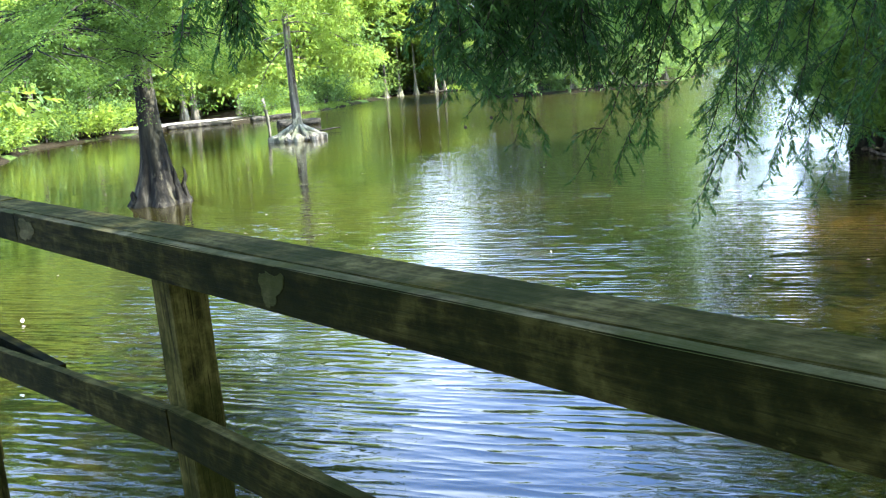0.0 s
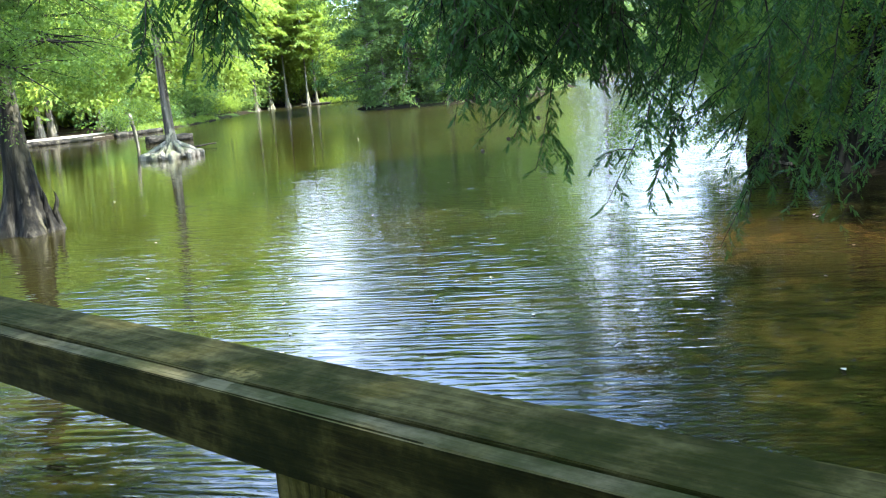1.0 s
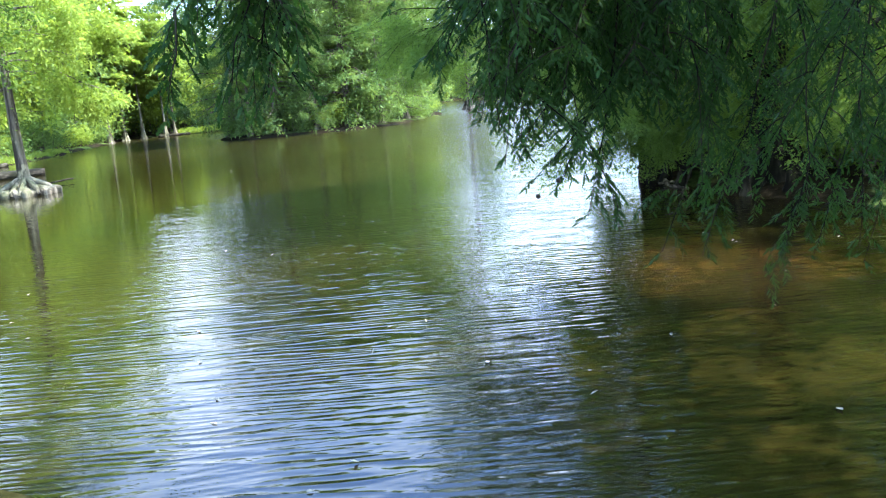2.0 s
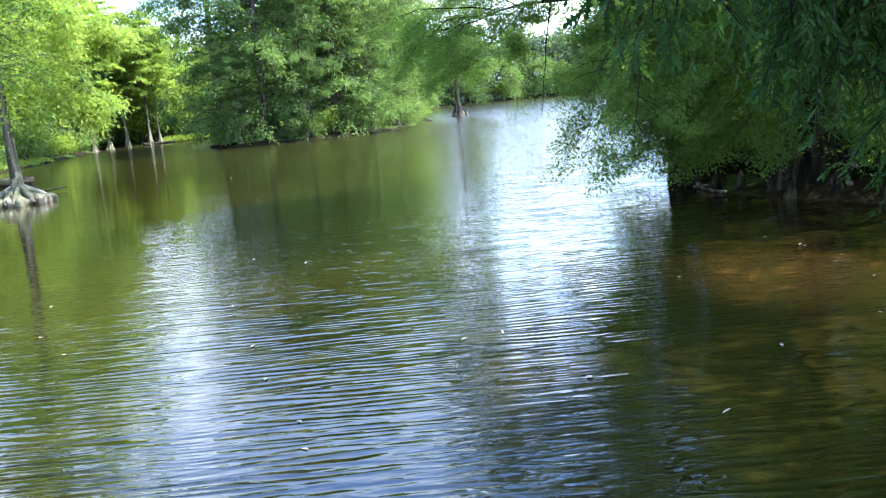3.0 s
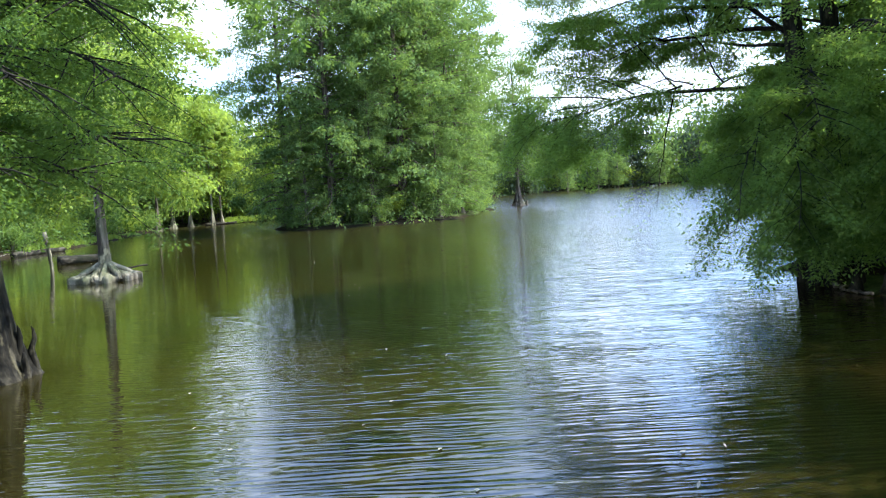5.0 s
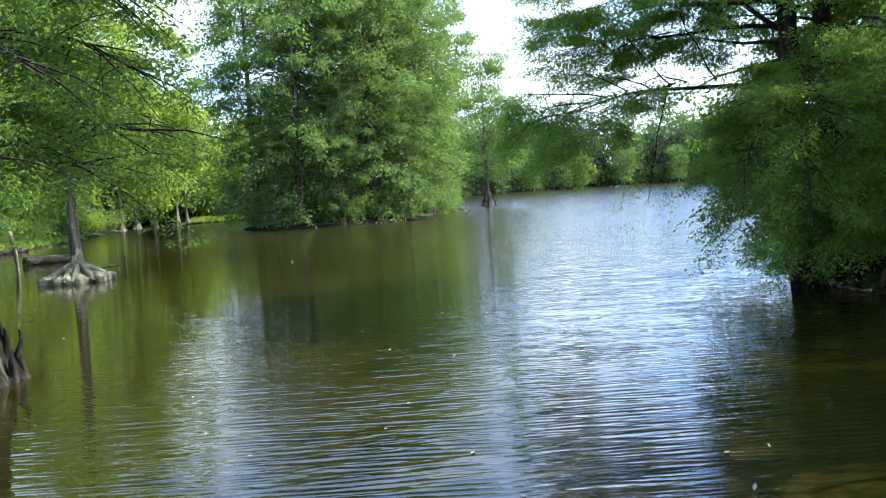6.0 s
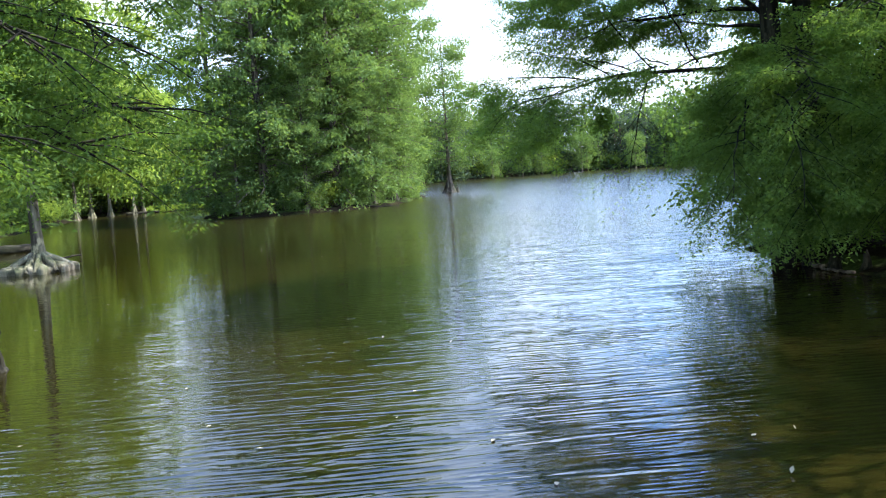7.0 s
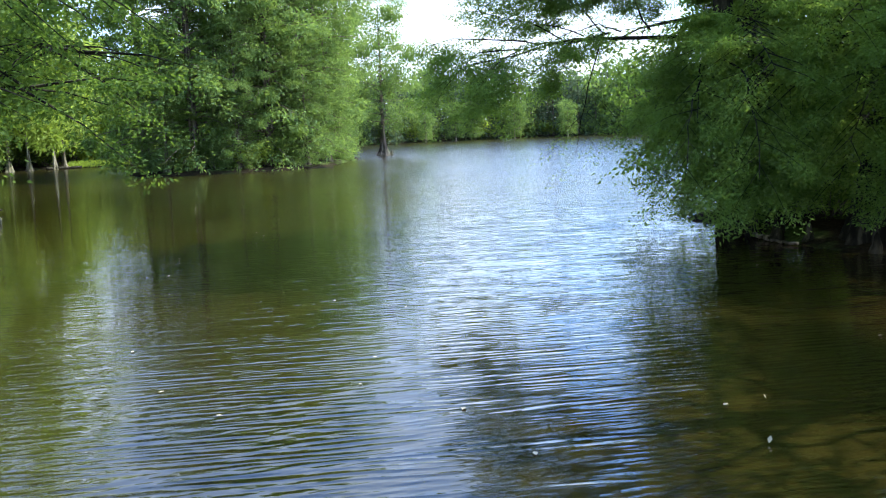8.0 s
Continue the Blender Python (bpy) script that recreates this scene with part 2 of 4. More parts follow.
def timber_material(name, dark, mid, light, along, crack=0.5):
    """Weathered timber with open grain, algae stains and scraped patches; along: grain along the object's x, else z."""
    m, n, l, p = material(name)
    tc = n.new("ShaderNodeTexCoord")

    def grain(scale, squash, detail):
        mp = n.new("ShaderNodeMapping")
        mp.inputs["Scale"].default_value = (squash, 1, 1) if along else (1, 1, squash)
        l.new(tc.outputs["Object"], mp.inputs["Vector"])
        f = n.new("ShaderNodeTexNoise")
        f.inputs["Scale"].default_value = scale
        f.inputs["Detail"].default_value = detail
        f.inputs["Roughness"].default_value = 0.6
        l.new(mp.outputs["Vector"], f.inputs["Vector"])
        return f.outputs["Fac"]

    f1, f2 = grain(46.0, 0.10, 6.0), grain(150.0, 0.035, 3.0)
    mott = noise_node(n, l, 16.0, 7.0, 0.7)
    stain = noise_node(n, l, 4.2, 6.0, 0.65)
    scrape = noise_node(n, l, 3.1, 6.0, 0.7, (1, 1, 1.6))
    c = ramp_node(n, l, mott, [(0.4, dark), (0.5, mid), (0.62, light)])
    c = mix_rgb(n, l, 0.45, c, ramp_node(n, l, f1, [(0.4, dark), (0.5, mid), (0.6, light)]))
    c = mix_rgb(n, l, ramp_node(n, l, f2, [(0.33, (crack,) * 3), (0.42, (0.0,) * 3)]), c, tuple(v * 0.3 for v in dark))
    c = mix_rgb(n, l, ramp_node(n, l, stain, [(0.42, (0.0,) * 3), (0.6, (0.85,) * 3)]), c, (dark[0] * 0.75, dark[1] * 1.05, dark[2] * 0.55))
    c = mix_rgb(n, l, ramp_node(n, l, scrape, [(0.66, (0.0,) * 3), (0.69, (0.6,) * 3)]), c, tuple(min(1, v * 1.1) for v in light))
    l.new(c, p.inputs["Base Color"])
    p.inputs["Roughness"].default_value = 0.9
    p.inputs["Specular IOR Level"].default_value = 0.04
    nb = bump_node(n, l, f1, 0.6, 0.006)
    nb = bump_node(n, l, f2, 0.7, 0.003, nb)
    l.new(bump_node(n, l, mott, 0.5, 0.004, nb), p.inputs["Normal"])
    return m


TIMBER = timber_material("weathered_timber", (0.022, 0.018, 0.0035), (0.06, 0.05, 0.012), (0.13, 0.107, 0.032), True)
# worn top edge, paler too for the light put into its colour
TIMBER_EDGE = timber_material("lit_worn_edge_timber", (0.04, 0.033, 0.011), (0.085, 0.072, 0.026), (0.15, 0.126, 0.055), True)
# board sides: algae tone, with their shade darkened into the colour
TIMBER_FACE = timber_material("shaded_algae_timber", (0.0048, 0.0044, 0.0007), (0.0128, 0.0115, 0.002), (0.038, 0.034, 0.008), True, 0.5)
TIMBER_POST = timber_material("weathered_post_timber", (0.013, 0.011, 0.0025), (0.042, 0.037, 0.008), (0.088, 0.076, 0.02), False, 0.95)
BARE_WOOD = timber_material("bare_pale_wood", (0.022, 0.019, 0.007), (0.045, 0.04, 0.016), (0.085, 0.075, 0.032), True, 0.3)


def plain_material(name, colour, rough=0.8):
    m, n, l, p = material(name)
    f = noise_node(n, l, 14.0, 4.0)
    l.new(ramp_node(n, l, f, [(0.3, tuple(c * 0.7 for c in colour)), (0.7, tuple(min(1, c * 1.25) for c in colour))]), p.inputs["Base Color"])
    p.inputs["Roughness"].default_value = rough
    return m


CONE_MAT = plain_material("brown_cone", (0.05, 0.04, 0.025))


# ---- mesh helpers ----
def mesh_from(name, verts, faces, mat, smooth=False):
    me = bpy.data.meshes.new(name)
    v = np.asarray(verts, dtype=np.float32).reshape(-1, 3)
    f = np.asarray(faces, dtype=np.int32)
    k = f.shape[1]
    me.vertices.add(len(v))
    me.vertices.foreach_set("co", v.ravel())
    me.loops.add(f.size)
    me.loops.foreach_set("vertex_index", f.ravel())
    me.polygons.add(len(f))
    me.polygons.foreach_set("loop_start", np.arange(0, f.size, k, dtype=np.int32))
    me.polygons.foreach_set("use_smooth", np.full(len(f), smooth))
    me.update(calc_edges=True)
    me.validate()
    me.materials.append(mat)
    return me


def attach(name, me, parent, label=""):
    ob = new(name, me)
    ob.parent = parent
    if label:
        tagged(ob, label)
    return ob


def part(name, bm, mat, parent, label=""):
    me = bpy.data.meshes.new(name)
    bm.to_mesh(me)
    bm.free()
    me.materials.append(mat)
    return attach(name, me, parent, label)


def unit(v):
    v = np.asarray(v, float)
    return v / np.maximum(np.linalg.norm(v, axis=-1, keepdims=True), 1e-9)


def tube_arrays(pts, radii, sides=6):
    """Vertices and quads of one tapering tube along a polyline."""
    pts = np.asarray(pts, float)
    radii = np.asarray(radii, float)
    tan = unit(np.gradient(pts, axis=0))
    ref = np.where(np.abs(tan[:, 2:3]) > 0.9, np.array([[1.0, 0, 0]]), np.array([[0, 0, 1.0]]))
    a = unit(np.cross(tan, ref))
    b = np.cross(tan, a)
    ang = np.arange(sides) / sides * 2 * math.pi
    ring = a[:, None] * np.cos(ang)[None, :, None] + b[:, None] * np.sin(ang)[None, :, None]
    v = (pts[:, None] + ring * radii[:, None, None]).reshape(-1, 3)
    n = len(pts)
    i = np.arange(n - 1)[:, None] * sides
    j = np.arange(sides)[None, :]
    j2 = (j + 1) % sides
    f = np.stack([i + j, i + j2, i + sides + j2, i + sides + j], -1).reshape(-1, 4)
    return v, f


def join_arrays(pieces):
    vs, fs, off = [], [], 0
    for v, f in pieces:
        vs.append(v)
        fs.append(f + off)
        off += len(v)
    return np.concatenate(vs), np.concatenate(fs)


def leaf_quads(rng, base, way, length, width, up=None):
    """One kite-shaped leaf (a quad) for each base and way."""
    n = len(base)
    way = unit(way)
    if up is None:
        up = np.array([0, 0, 0.35]) + rng.normal(0, 0.8, (n, 3))
    side = unit(np.cross(way, up))
    ln = (length * rng.uniform(0.65, 1.25, n))[:, None]
    wd = (width * rng.uniform(0.7, 1.25, n))[:, None]
    mid = base + way * ln * 0.45
    v = np.stack([base, mid + side * wd * 0.5, base + way * ln - np.array([0, 0, 0.12]) * ln, mid - side * wd * 0.5], 1).reshape(-1, 3)
    f = np.arange(4 * n).reshape(-1, 4)
    return v, f


def sweep(rng, start, way, length, rise, droop, steps):
    """A bough: leaves start along way, rises a little and droops to its end."""
    t = np.linspace(0, 1, steps)[:, None]
    wob = np.cumsum(rng.normal(0, 0.035 * length, (steps, 3)), axis=0) * t
    p = np.asarray(start) + np.asarray(way) * length * t + wob * np.array([1, 1, 0.5])
    p[:, 2] += (rise * length * t - droop * length * t * t)[:, 0]
    return p


def trunk_arrays(rng, height, r0, flare, flare_h, lobes, lean=(0, 0), rows=26, sides=28, depth=0.3):
    z = height * np.linspace(0, 1, rows) ** 1.8
    z = np.concatenate([[-0.9], z])
    ang = np.arange(sides) / sides * 2 * math.pi
    ph = rng.uniform(0, 6.28)
    ph2 = rng.uniform(0, 6.28)
    taper = r0 * np.clip(1 - 0.86 * np.maximum(z, 0) / height, 0.05, 1)
    k = np.exp(-np.maximum(z, 0) / flare_h)
    lob = 1 + depth * np.cos(lobes * ang + ph) + 0.18 * np.cos(3 * ang + ph2) + 0.1 * np.cos((lobes + 3) * ang)
    r = taper[:, None] * (1 + 0.03 * np.cos(5 * ang + ph))[None] + (r0 * flare * k)[:, None] * lob[None]
    bend = np.maximum(z, 0)[:, None] * np.array([lean]) + 0.05 * r0 * np.stack([np.sin(z * 0.9 + ph), np.cos(z * 0.7 + ph2)], -1)
    v = np.stack([bend[:, :1] + r * np.cos(ang), bend[:, 1:] + r * np.sin(ang), np.repeat(z[:, None], sides, 1)], -1).reshape(-1, 3)
    n = len(z)
    i = np.arange(n - 1)[:, None] * sides
    j = np.arange(sides)[None, :]
    j2 = (j + 1) % sides
    f = np.stack([i + j, i + j2, i + sides + j2, i + sides + j], -1).reshape(-1, 4)
    return v, f


def tree_meshes(seed, height, r0, flare, flare_h, crown_z, reach, limbs, leaves, leaf, leaf_mat, bark,
                lobes=7, lean=(0, 0), profile=0.75, droop=0.28, rise=0.25, side=None, skirt=0.0, twig_gap=0.42, spread=0.16, top_full=0.25, extra=(), twig_max=2.4, loose=0.25, sides=28, twigs=0.75, fine=None, clump=0.0, uneven=0.7, flat=0.62):
    """Meshes of a bald cypress: fluted trunk, limbs, flat sprays of leaves in tiers.
    reach: longest limb; profile: where up the crown the limbs are longest (0 low, 1 high); side: optional
    (angle, amount) by which the crown grows to one side; leaves: count in all; leaf: (length, width);
    clump: spread of the leaf clumps at the twigs' ends, or 0 for feathered twigs; uneven: how much the twigs differ in fullness; flat: height of a clump against its width."""
    rng = np.random.default_rng(seed)
    trunk = trunk_arrays(rng, height, r0, flare, flare_h, lobes, lean, 26 if sides > 20 else 12, sides)
    boughs, seg_a, seg_b, seg_w = [], [], [], []
    def dress(p, br, dense, inner=0.16):
        along = np.concatenate([[0], np.cumsum(np.linalg.norm(np.diff(p, axis=0), axis=1))])
        total = along[-1]
        m = max(4, int(total / twig_gap * min(1.6, max(1.0, dense))))
        for q in range(m):
            f = inner + (1 - inner) * (q + rng.uniform(0, 1)) / m
            d = f * total
            c = np.array([np.interp(d, along, p[:, a]) for a in range(3)])
            c2 = np.array([np.interp(min(total, d + 0.1), along, p[:, a]) for a in range(3)])
            t = unit(c2 - c + np.array([1e-5, 0, 0]))
            sgn = 1 if q % 2 else -1
            lat = unit(np.array([-t[1], t[0], 0.0]) * sgn)
            wd = unit(t * rng.uniform(0.35, 0.9) + lat * rng.uniform(0.5, 1.0) + np.array([0, 0, rng.normal(-0.12, 0.22)]))
            tl = (0.20 + 0.34 * (1 - f)) * total * rng.uniform(0.6, 1.15) + 0.35
            tl = min(tl, twig_max)
            e = c + wd * tl - np.array([0, 0, 0.22 * tl * rng.uniform(0.3, 1.6)])
            seg_a.append(c)
            seg_b.append(e)
            seg_w.append(tl * dense)
            if tl > 0.7 and rng.uniform() < twigs:
                mid = (c + e) / 2 + np.array([0, 0, 0.06 * tl])
                boughs.append(tube_arrays(np.array([c, mid, e]), [br * 0.2 + 0.003, br * 0.1 + 0.002, 0.002], 3))

    for k in range(limbs):
        u = (k + rng.uniform(0.1, 0.9)) / limbs
        z = crown_z + (height * 0.97 - crown_z) * u
        az = k * 2.39996 + rng.normal(0, 0.35)
        shape = (1 - max(0.0, (u - profile) / (1 - profile + 1e-6)) ** 1.4 * (1 - top_full)) * (0.72 + 0.28 * min(1, u / max(profile, 0.05)))
        ln = reach * shape * rng.uniform(0.72, 1.12)
        if side:
            ln *= 1 + side[1] * math.cos(az - side[0])
        up = rise * (0.5 + u) - 0.05
        start = np.array([lean[0] * z, lean[1] * z, z])
        way = np.array([math.cos(az), math.sin(az), 0.0])
        dr = droop + skirt * (1 - u)
        p = sweep(rng, start, way, ln, up + 0.12, dr, 8)
        br = max(0.018, r0 * 0.30 * (1 - 0.75 * u) * (ln / reach) ** 0.5)
        boughs.append(tube_arrays(p, np.linspace(br, br * 0.15, 8), 5 if sides > 10 else 3))
        dress(p, br, 1.0)
    plain = len(seg_a)
    # boughs with an end of their own: height on the trunk, end, sag, leafiness
    for z, end, sag, dense in extra:
        start = np.array(z, float) if isinstance(z, tuple) else np.array([lean[0] * z, lean[1] * z, z])
        t = np.linspace(0, 1, 9)[:, None]
        end = np.array(end, float)
        ln = float(np.linalg.norm(end - start))
        p = start + (end - start) * t + np.cumsum(rng.normal(0, 0.045 * ln, (9, 3)), axis=0) * t * (1.15 - t)
        p[:, 2] += sag * ln * (4 * t * (1 - t))[:, 0]
        br = 0.012 + 0.004 * ln if isinstance(z, tuple) else 0.02 + 0.008 * ln
        boughs.append(tube_arrays(p, np.linspace(br, 0.006, 9), 6))
        dress(p, br, dense, 0.3)
    a, b, w = np.array(seg_a), np.array(seg_b), np.array(seg_w)
    w = w * np.exp(rng.normal(0, uneven, len(w)))
    parts = [(0, len(a), leaves, leaf)] if fine is None else [(0, plain, leaves, leaf), (plain, len(a), fine[0], fine[1])]
    sprays = []
    for first, last, count, size in parts:
        pick = first + rng.choice(last - first, count, p=w[first:last] / w[first:last].sum())
        t = rng.uniform(0.05, 1.05, count)[:, None]
        axis = unit(b[pick] - a[pick])
        lat = unit(np.cross(axis, np.array([0, 0, 1.0])))
        sgn = rng.choice([-1.0, 1.0], count)[:, None]
        base = a[pick] + (b[pick] - a[pick]) * t + lat * sgn * np.abs(rng.normal(0, spread, (count, 1))) + rng.normal(0, 0.05, (count, 3))
        base[:, 2] -= 0.05 * t[:, 0] * np.minimum(w[pick], 2.0)
        if clump:
            off = rng.normal(0, 1, (count, 3)) * np.array([clump, clump, clump * flat])
            base = a[pick] + (b[pick] - a[pick]) * np.clip(rng.normal(0.72, 0.24, (count, 1)), 0, 1.05) + off
        way = axis * rng.uniform(0.2, 1.0, (count, 1)) + lat * sgn * rng.uniform(0.3, 1.0, (count, 1)) + np.array([0, 0, -0.3]) + rng.normal(0, loose, (count, 3))
        if clump:
            way = unit(off) * 0.9 + np.array([0, 0, -0.25]) + rng.normal(0, 0.5, (count, 3)) * np.array([1, 1, 0.5 + 0.5 * flat])
        sprays.append(leaf_quads(rng, base, way, size[0], size[1]))
    crown = join_arrays(sprays)
    return (mesh_from("trunk", *trunk, bark, True), mesh_from("limb_work", *join_arrays(boughs), bark, True),
            mesh_from("crown", *crown, leaf_mat))


def plant(name, meshes, place, label, group="", turn=0.0, size=1.0):
    ob = new(name)
    ob.empty_display_size = 0.5
    ob.matrix_basis = pose(*place, 0, 0, turn) @ Matrix.Scale(size, 4)
    for key, me in zip(("trunk", "limb_work", "crown"), meshes):
        attach(key, me, ob)
    return tagged(ob, label, "tree", group)


# ---- water and ground ----
SHORE = [(-21, 44), (-24, 53), (-22.5, 58), (-19.5, 63.5), (-14, 66.5), (-11.4, 70), (-8.2, 79), (-4.8, 92), (-3, 100),
         (1.6, 99), (6, 97.5), (10, 94), (7.5, 84), (4.2, 76.5), (5.6, 71.6), (10, 70.2), (15.4, 70.2), (19.4, 73.4), (25.6, 83.6), (28, 98),
         (33, 118), (46, 131), (60, 135), (74, 133), (86, 124), (104, 118), (150, 116), (150, 100), (90, 72), (45, 46), (22, 33), (13, 26.5),
         (11.1, 23.4), (11.2, 20.6), (11.0, 18.6), (12.5, 14), (13.5, 6), (12, -3), (8, -12), (-6, -16), (-26, -14), (-36, 6), (-31, 28)]


def shore_distance(x, y):
    """Distance to the shoreline, above zero on the water."""
    s = np.array(SHORE, float)
    e = np.roll(s, -1, axis=0)
    p = np.stack([x, y], -1)[:, None]
    d = e - s
    t = np.clip(((p - s) * d).sum(-1) / (d * d).sum(-1), 0, 1)
    dist = np.linalg.norm(p - (s + d * t[..., None]), axis=-1).min(1)
    cross = ((s[:, 1] > p[..., 1]) != (e[:, 1] > p[..., 1])) & (
        p[..., 0] < (e[:, 0] - s[:, 0]) * (p[..., 1] - s[:, 1]) / np.where(e[:, 1] == s[:, 1], 1e-9, e[:, 1] - s[:, 1]) + s[:, 0])
    return np.where(cross.sum(1) % 2 == 1, dist, -dist)


def ground_height(x, y):
    d = shore_distance(x, y)
    wob = 0.5 * np.sin(x * 0.9 + 1.3 * np.sin(y * 0.7)) + 0.35 * np.sin(y * 1.9 + x * 0.4)
    d = d + wob * 0.5
    bank = np.clip(-d, 0, 1.0) ** 0.6 * 0.26 + np.clip(-d - 1, 0, 40) * 0.014
    return np.where(d > 0, -np.clip(d * 0.35, 0, 1.3) - 0.03, bank + 0.02 * wob)


gx = np.concatenate([-np.geomspace(3000, 46, 26), np.arange(-44, 50, 0.9), np.arange(51, 160, 3.0), np.geomspace(165, 3000, 20)])
gy = np.concatenate([-np.geomspace(3000, 22, 24), np.arange(-20, 112, 0.9), np.arange(113, 170, 2.5), np.geomspace(174, 4000, 22)])
mx, my = np.meshgrid(gx, gy, indexing="ij")
mz = ground_height(mx.ravel(), my.ravel())
gv = np.stack([mx.ravel(), my.ravel(), mz], -1)
ii = np.arange(len(gx) - 1)[:, None] * len(gy) + np.arange(len(gy) - 1)[None]
gf = np.stack([ii, ii + len(gy), ii + len(gy) + 1, ii + 1], -1).reshape(-1, 4)
ground = new("ground", mesh_from("ground", gv, gf, GROUND, True))
tagged(ground, "low pond bank of brown leaf litter and grass", "ground", kind="structure")

wv = [(-60, -40, 0), (200, -40, 0), (200, 175, 0), (-60, 175, 0)]
water = new("water", mesh_from("water", wv, [(0, 1, 2, 3)], WATER))
tagged(water, "tannin-brown pond water with wind ripples", "water", kind="structure")


def ground_at(x, y):
    return float(ground_height(np.array([x], float), np.array([y], float))[0])


# ---- boardwalk railing ----
RAIL_D = Vector((-0.669, 0.743, 0))      # along the boardwalk
RAIL_N = Vector((0.743, 0.669, 0))       # out over the water
RAIL_Z = 2.56
DECK_Z = 1.38


def rail_frame(s, o, z):
    """Pose whose x runs along the boardwalk, y points back to the deck."""
    c = RAIL_D * s + RAIL_N * o
    return Matrix(((RAIL_D.x, -RAIL_N.x, 0, c.x), (RAIL_D.y, -RAIL_N.y, 0, c.y), (0, 0, 1, z), (0, 0, 0, 1)))


def timber(name, size, m, mat, parent, seed, label="", bevel=0.0025, wear=0.0012, top=None):
    """A sawn timber with eased, slightly worn edges; size along, across, up, centred."""
    bm = bmesh.new()
    bmesh.ops.create_cube(bm, size=1.0)
    bmesh.ops.scale(bm, vec=size, verts=bm.verts)
    long_axis = max(range(3), key=lambda k: size[k])
    cuts = max(2, int(size[long_axis] / 0.22))
    edges = [e for e in bm.edges if abs((e.verts[0].co - e.verts[1].co)[long_axis]) > size[long_axis] * 0.9]
    bmesh.ops.subdivide_edges(bm, edges=edges, cuts=cuts, use_grid_fill=True)
    sharp = [e for e in bm.edges if len(e.link_faces) == 2 and e.calc_face_angle() > 0.8]
    bmesh.ops.bevel(bm, geom=sharp, offset=bevel, segments=2, affect="EDGES")
    rng = random.Random(seed)
    for v in bm.verts:
        v.co += Vector((rng.uniform(-1, 1), rng.uniform(-1, 1), rng.uniform(-1, 1))) * wear
    bm.normal_update()
    # upward faces take the paler material, so tops read as lit
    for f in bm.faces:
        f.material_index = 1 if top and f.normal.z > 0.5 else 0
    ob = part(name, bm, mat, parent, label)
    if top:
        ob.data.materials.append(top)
    ob.matrix_basis = m
    return ob


POSTS = [2.57 + 2.8 * k for k in range(-2, 4)]


def build_railing():
    root = new("boardwalk_railing")
    # face boards and caps butt end to end
    joints = [-3.6, -0.1, 3.75, 7.45, 10.2, 12.6]
    for k, (a, b) in enumerate(zip(joints, joints[1:])):
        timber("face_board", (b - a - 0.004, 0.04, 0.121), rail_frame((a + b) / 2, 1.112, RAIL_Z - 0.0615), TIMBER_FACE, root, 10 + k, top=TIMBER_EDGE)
    caps = [-3.6, 0.2, 4.3, 7.9, 12.6]
    for k, (a, b) in enumerate(zip(caps, caps[1:])):
        timber("cap_board", (b - a - 0.004, 0.14, 0.04), rail_frame((a + b) / 2, 1.2155, RAIL_Z - 0.02 - 0.003 * (k % 2)), TIMBER, root, 30 + k)
    # the middle rail steps down from post to post
    for k, (a, b, za, zb) in enumerate([(-3.6, -0.23, 2.06, 2.05), (-0.23, 2.57, 2.045, 2.015), (2.57, 5.37, 2.01, 1.80), (5.37, 8.17, 1.82, 1.8), (8.17, 12.6, 1.81, 1.8)]):
        ln = b - a - 0.004
        m = rail_frame((a + b) / 2, 1.112, (za + zb) / 2 - 0.07) @ pose(0, 0, 0, 0, -math.degrees(math.atan2(zb - za, ln)), 0)
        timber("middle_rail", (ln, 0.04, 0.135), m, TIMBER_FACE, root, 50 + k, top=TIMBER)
    # patches where the dark skin has flaked off the face boards
    for k, (s, w, h, dz) in enumerate([(1.85, 0.052, 0.05, 0.062), (3.62, 0.09, 0.046, 0.06)]):
        rng = random.Random(400 + k)
        bm = bmesh.new()
        ring = []
        for q in range(56):
            a = 2 * math.pi * q / 56
            c, d = math.cos(a), math.sin(a)
            reach = (abs(c) ** 4 + abs(d) ** 4) ** -0.25 * (0.86 + 0.12 * math.sin(3 * a + 2 * k) + 0.07 * math.sin(7 * a + 1) + rng.uniform(-0.07, 0.05))
            ring.append(bm.verts.new((w * reach * c * (1.0 + 0.3 * d) + 0.35 * h * d, 0, h * reach * d)))
        face = bm.faces.new(ring)
        out = bmesh.ops.extrude_face_region(bm, geom=[face])
        bmesh.ops.translate(bm, vec=(0, -0.0012, 0), verts=[v for v in out["geom"] if isinstance(v, bmesh.types.BMVert)])
        bmesh.ops.recalc_face_normals(bm, faces=bm.faces)
        flake = part("bare_patch", bm, BARE_WOOD, root, "pale bare patch on the dark board")
        flake.matrix_basis = rail_frame(s, 1.0905, RAIL_Z - dz) @ pose(0, 0, 0, 0, 0, 180)
    timber("lower_stringer", (3.0, 0.05, 0.10), rail_frame(5.62, 1.285, 1.74), TIMBER_FACE, root, 66)
    for k, s in enumerate(POSTS):
        timber("post", (0.123, 0.123, 3.6), rail_frame(s, 1.195, RAIL_Z - 0.046 - 1.8), TIMBER_POST, root, 70 + k)
    return tagged(root, "weathered grey-brown timber railing with a broad cap board", "railing")


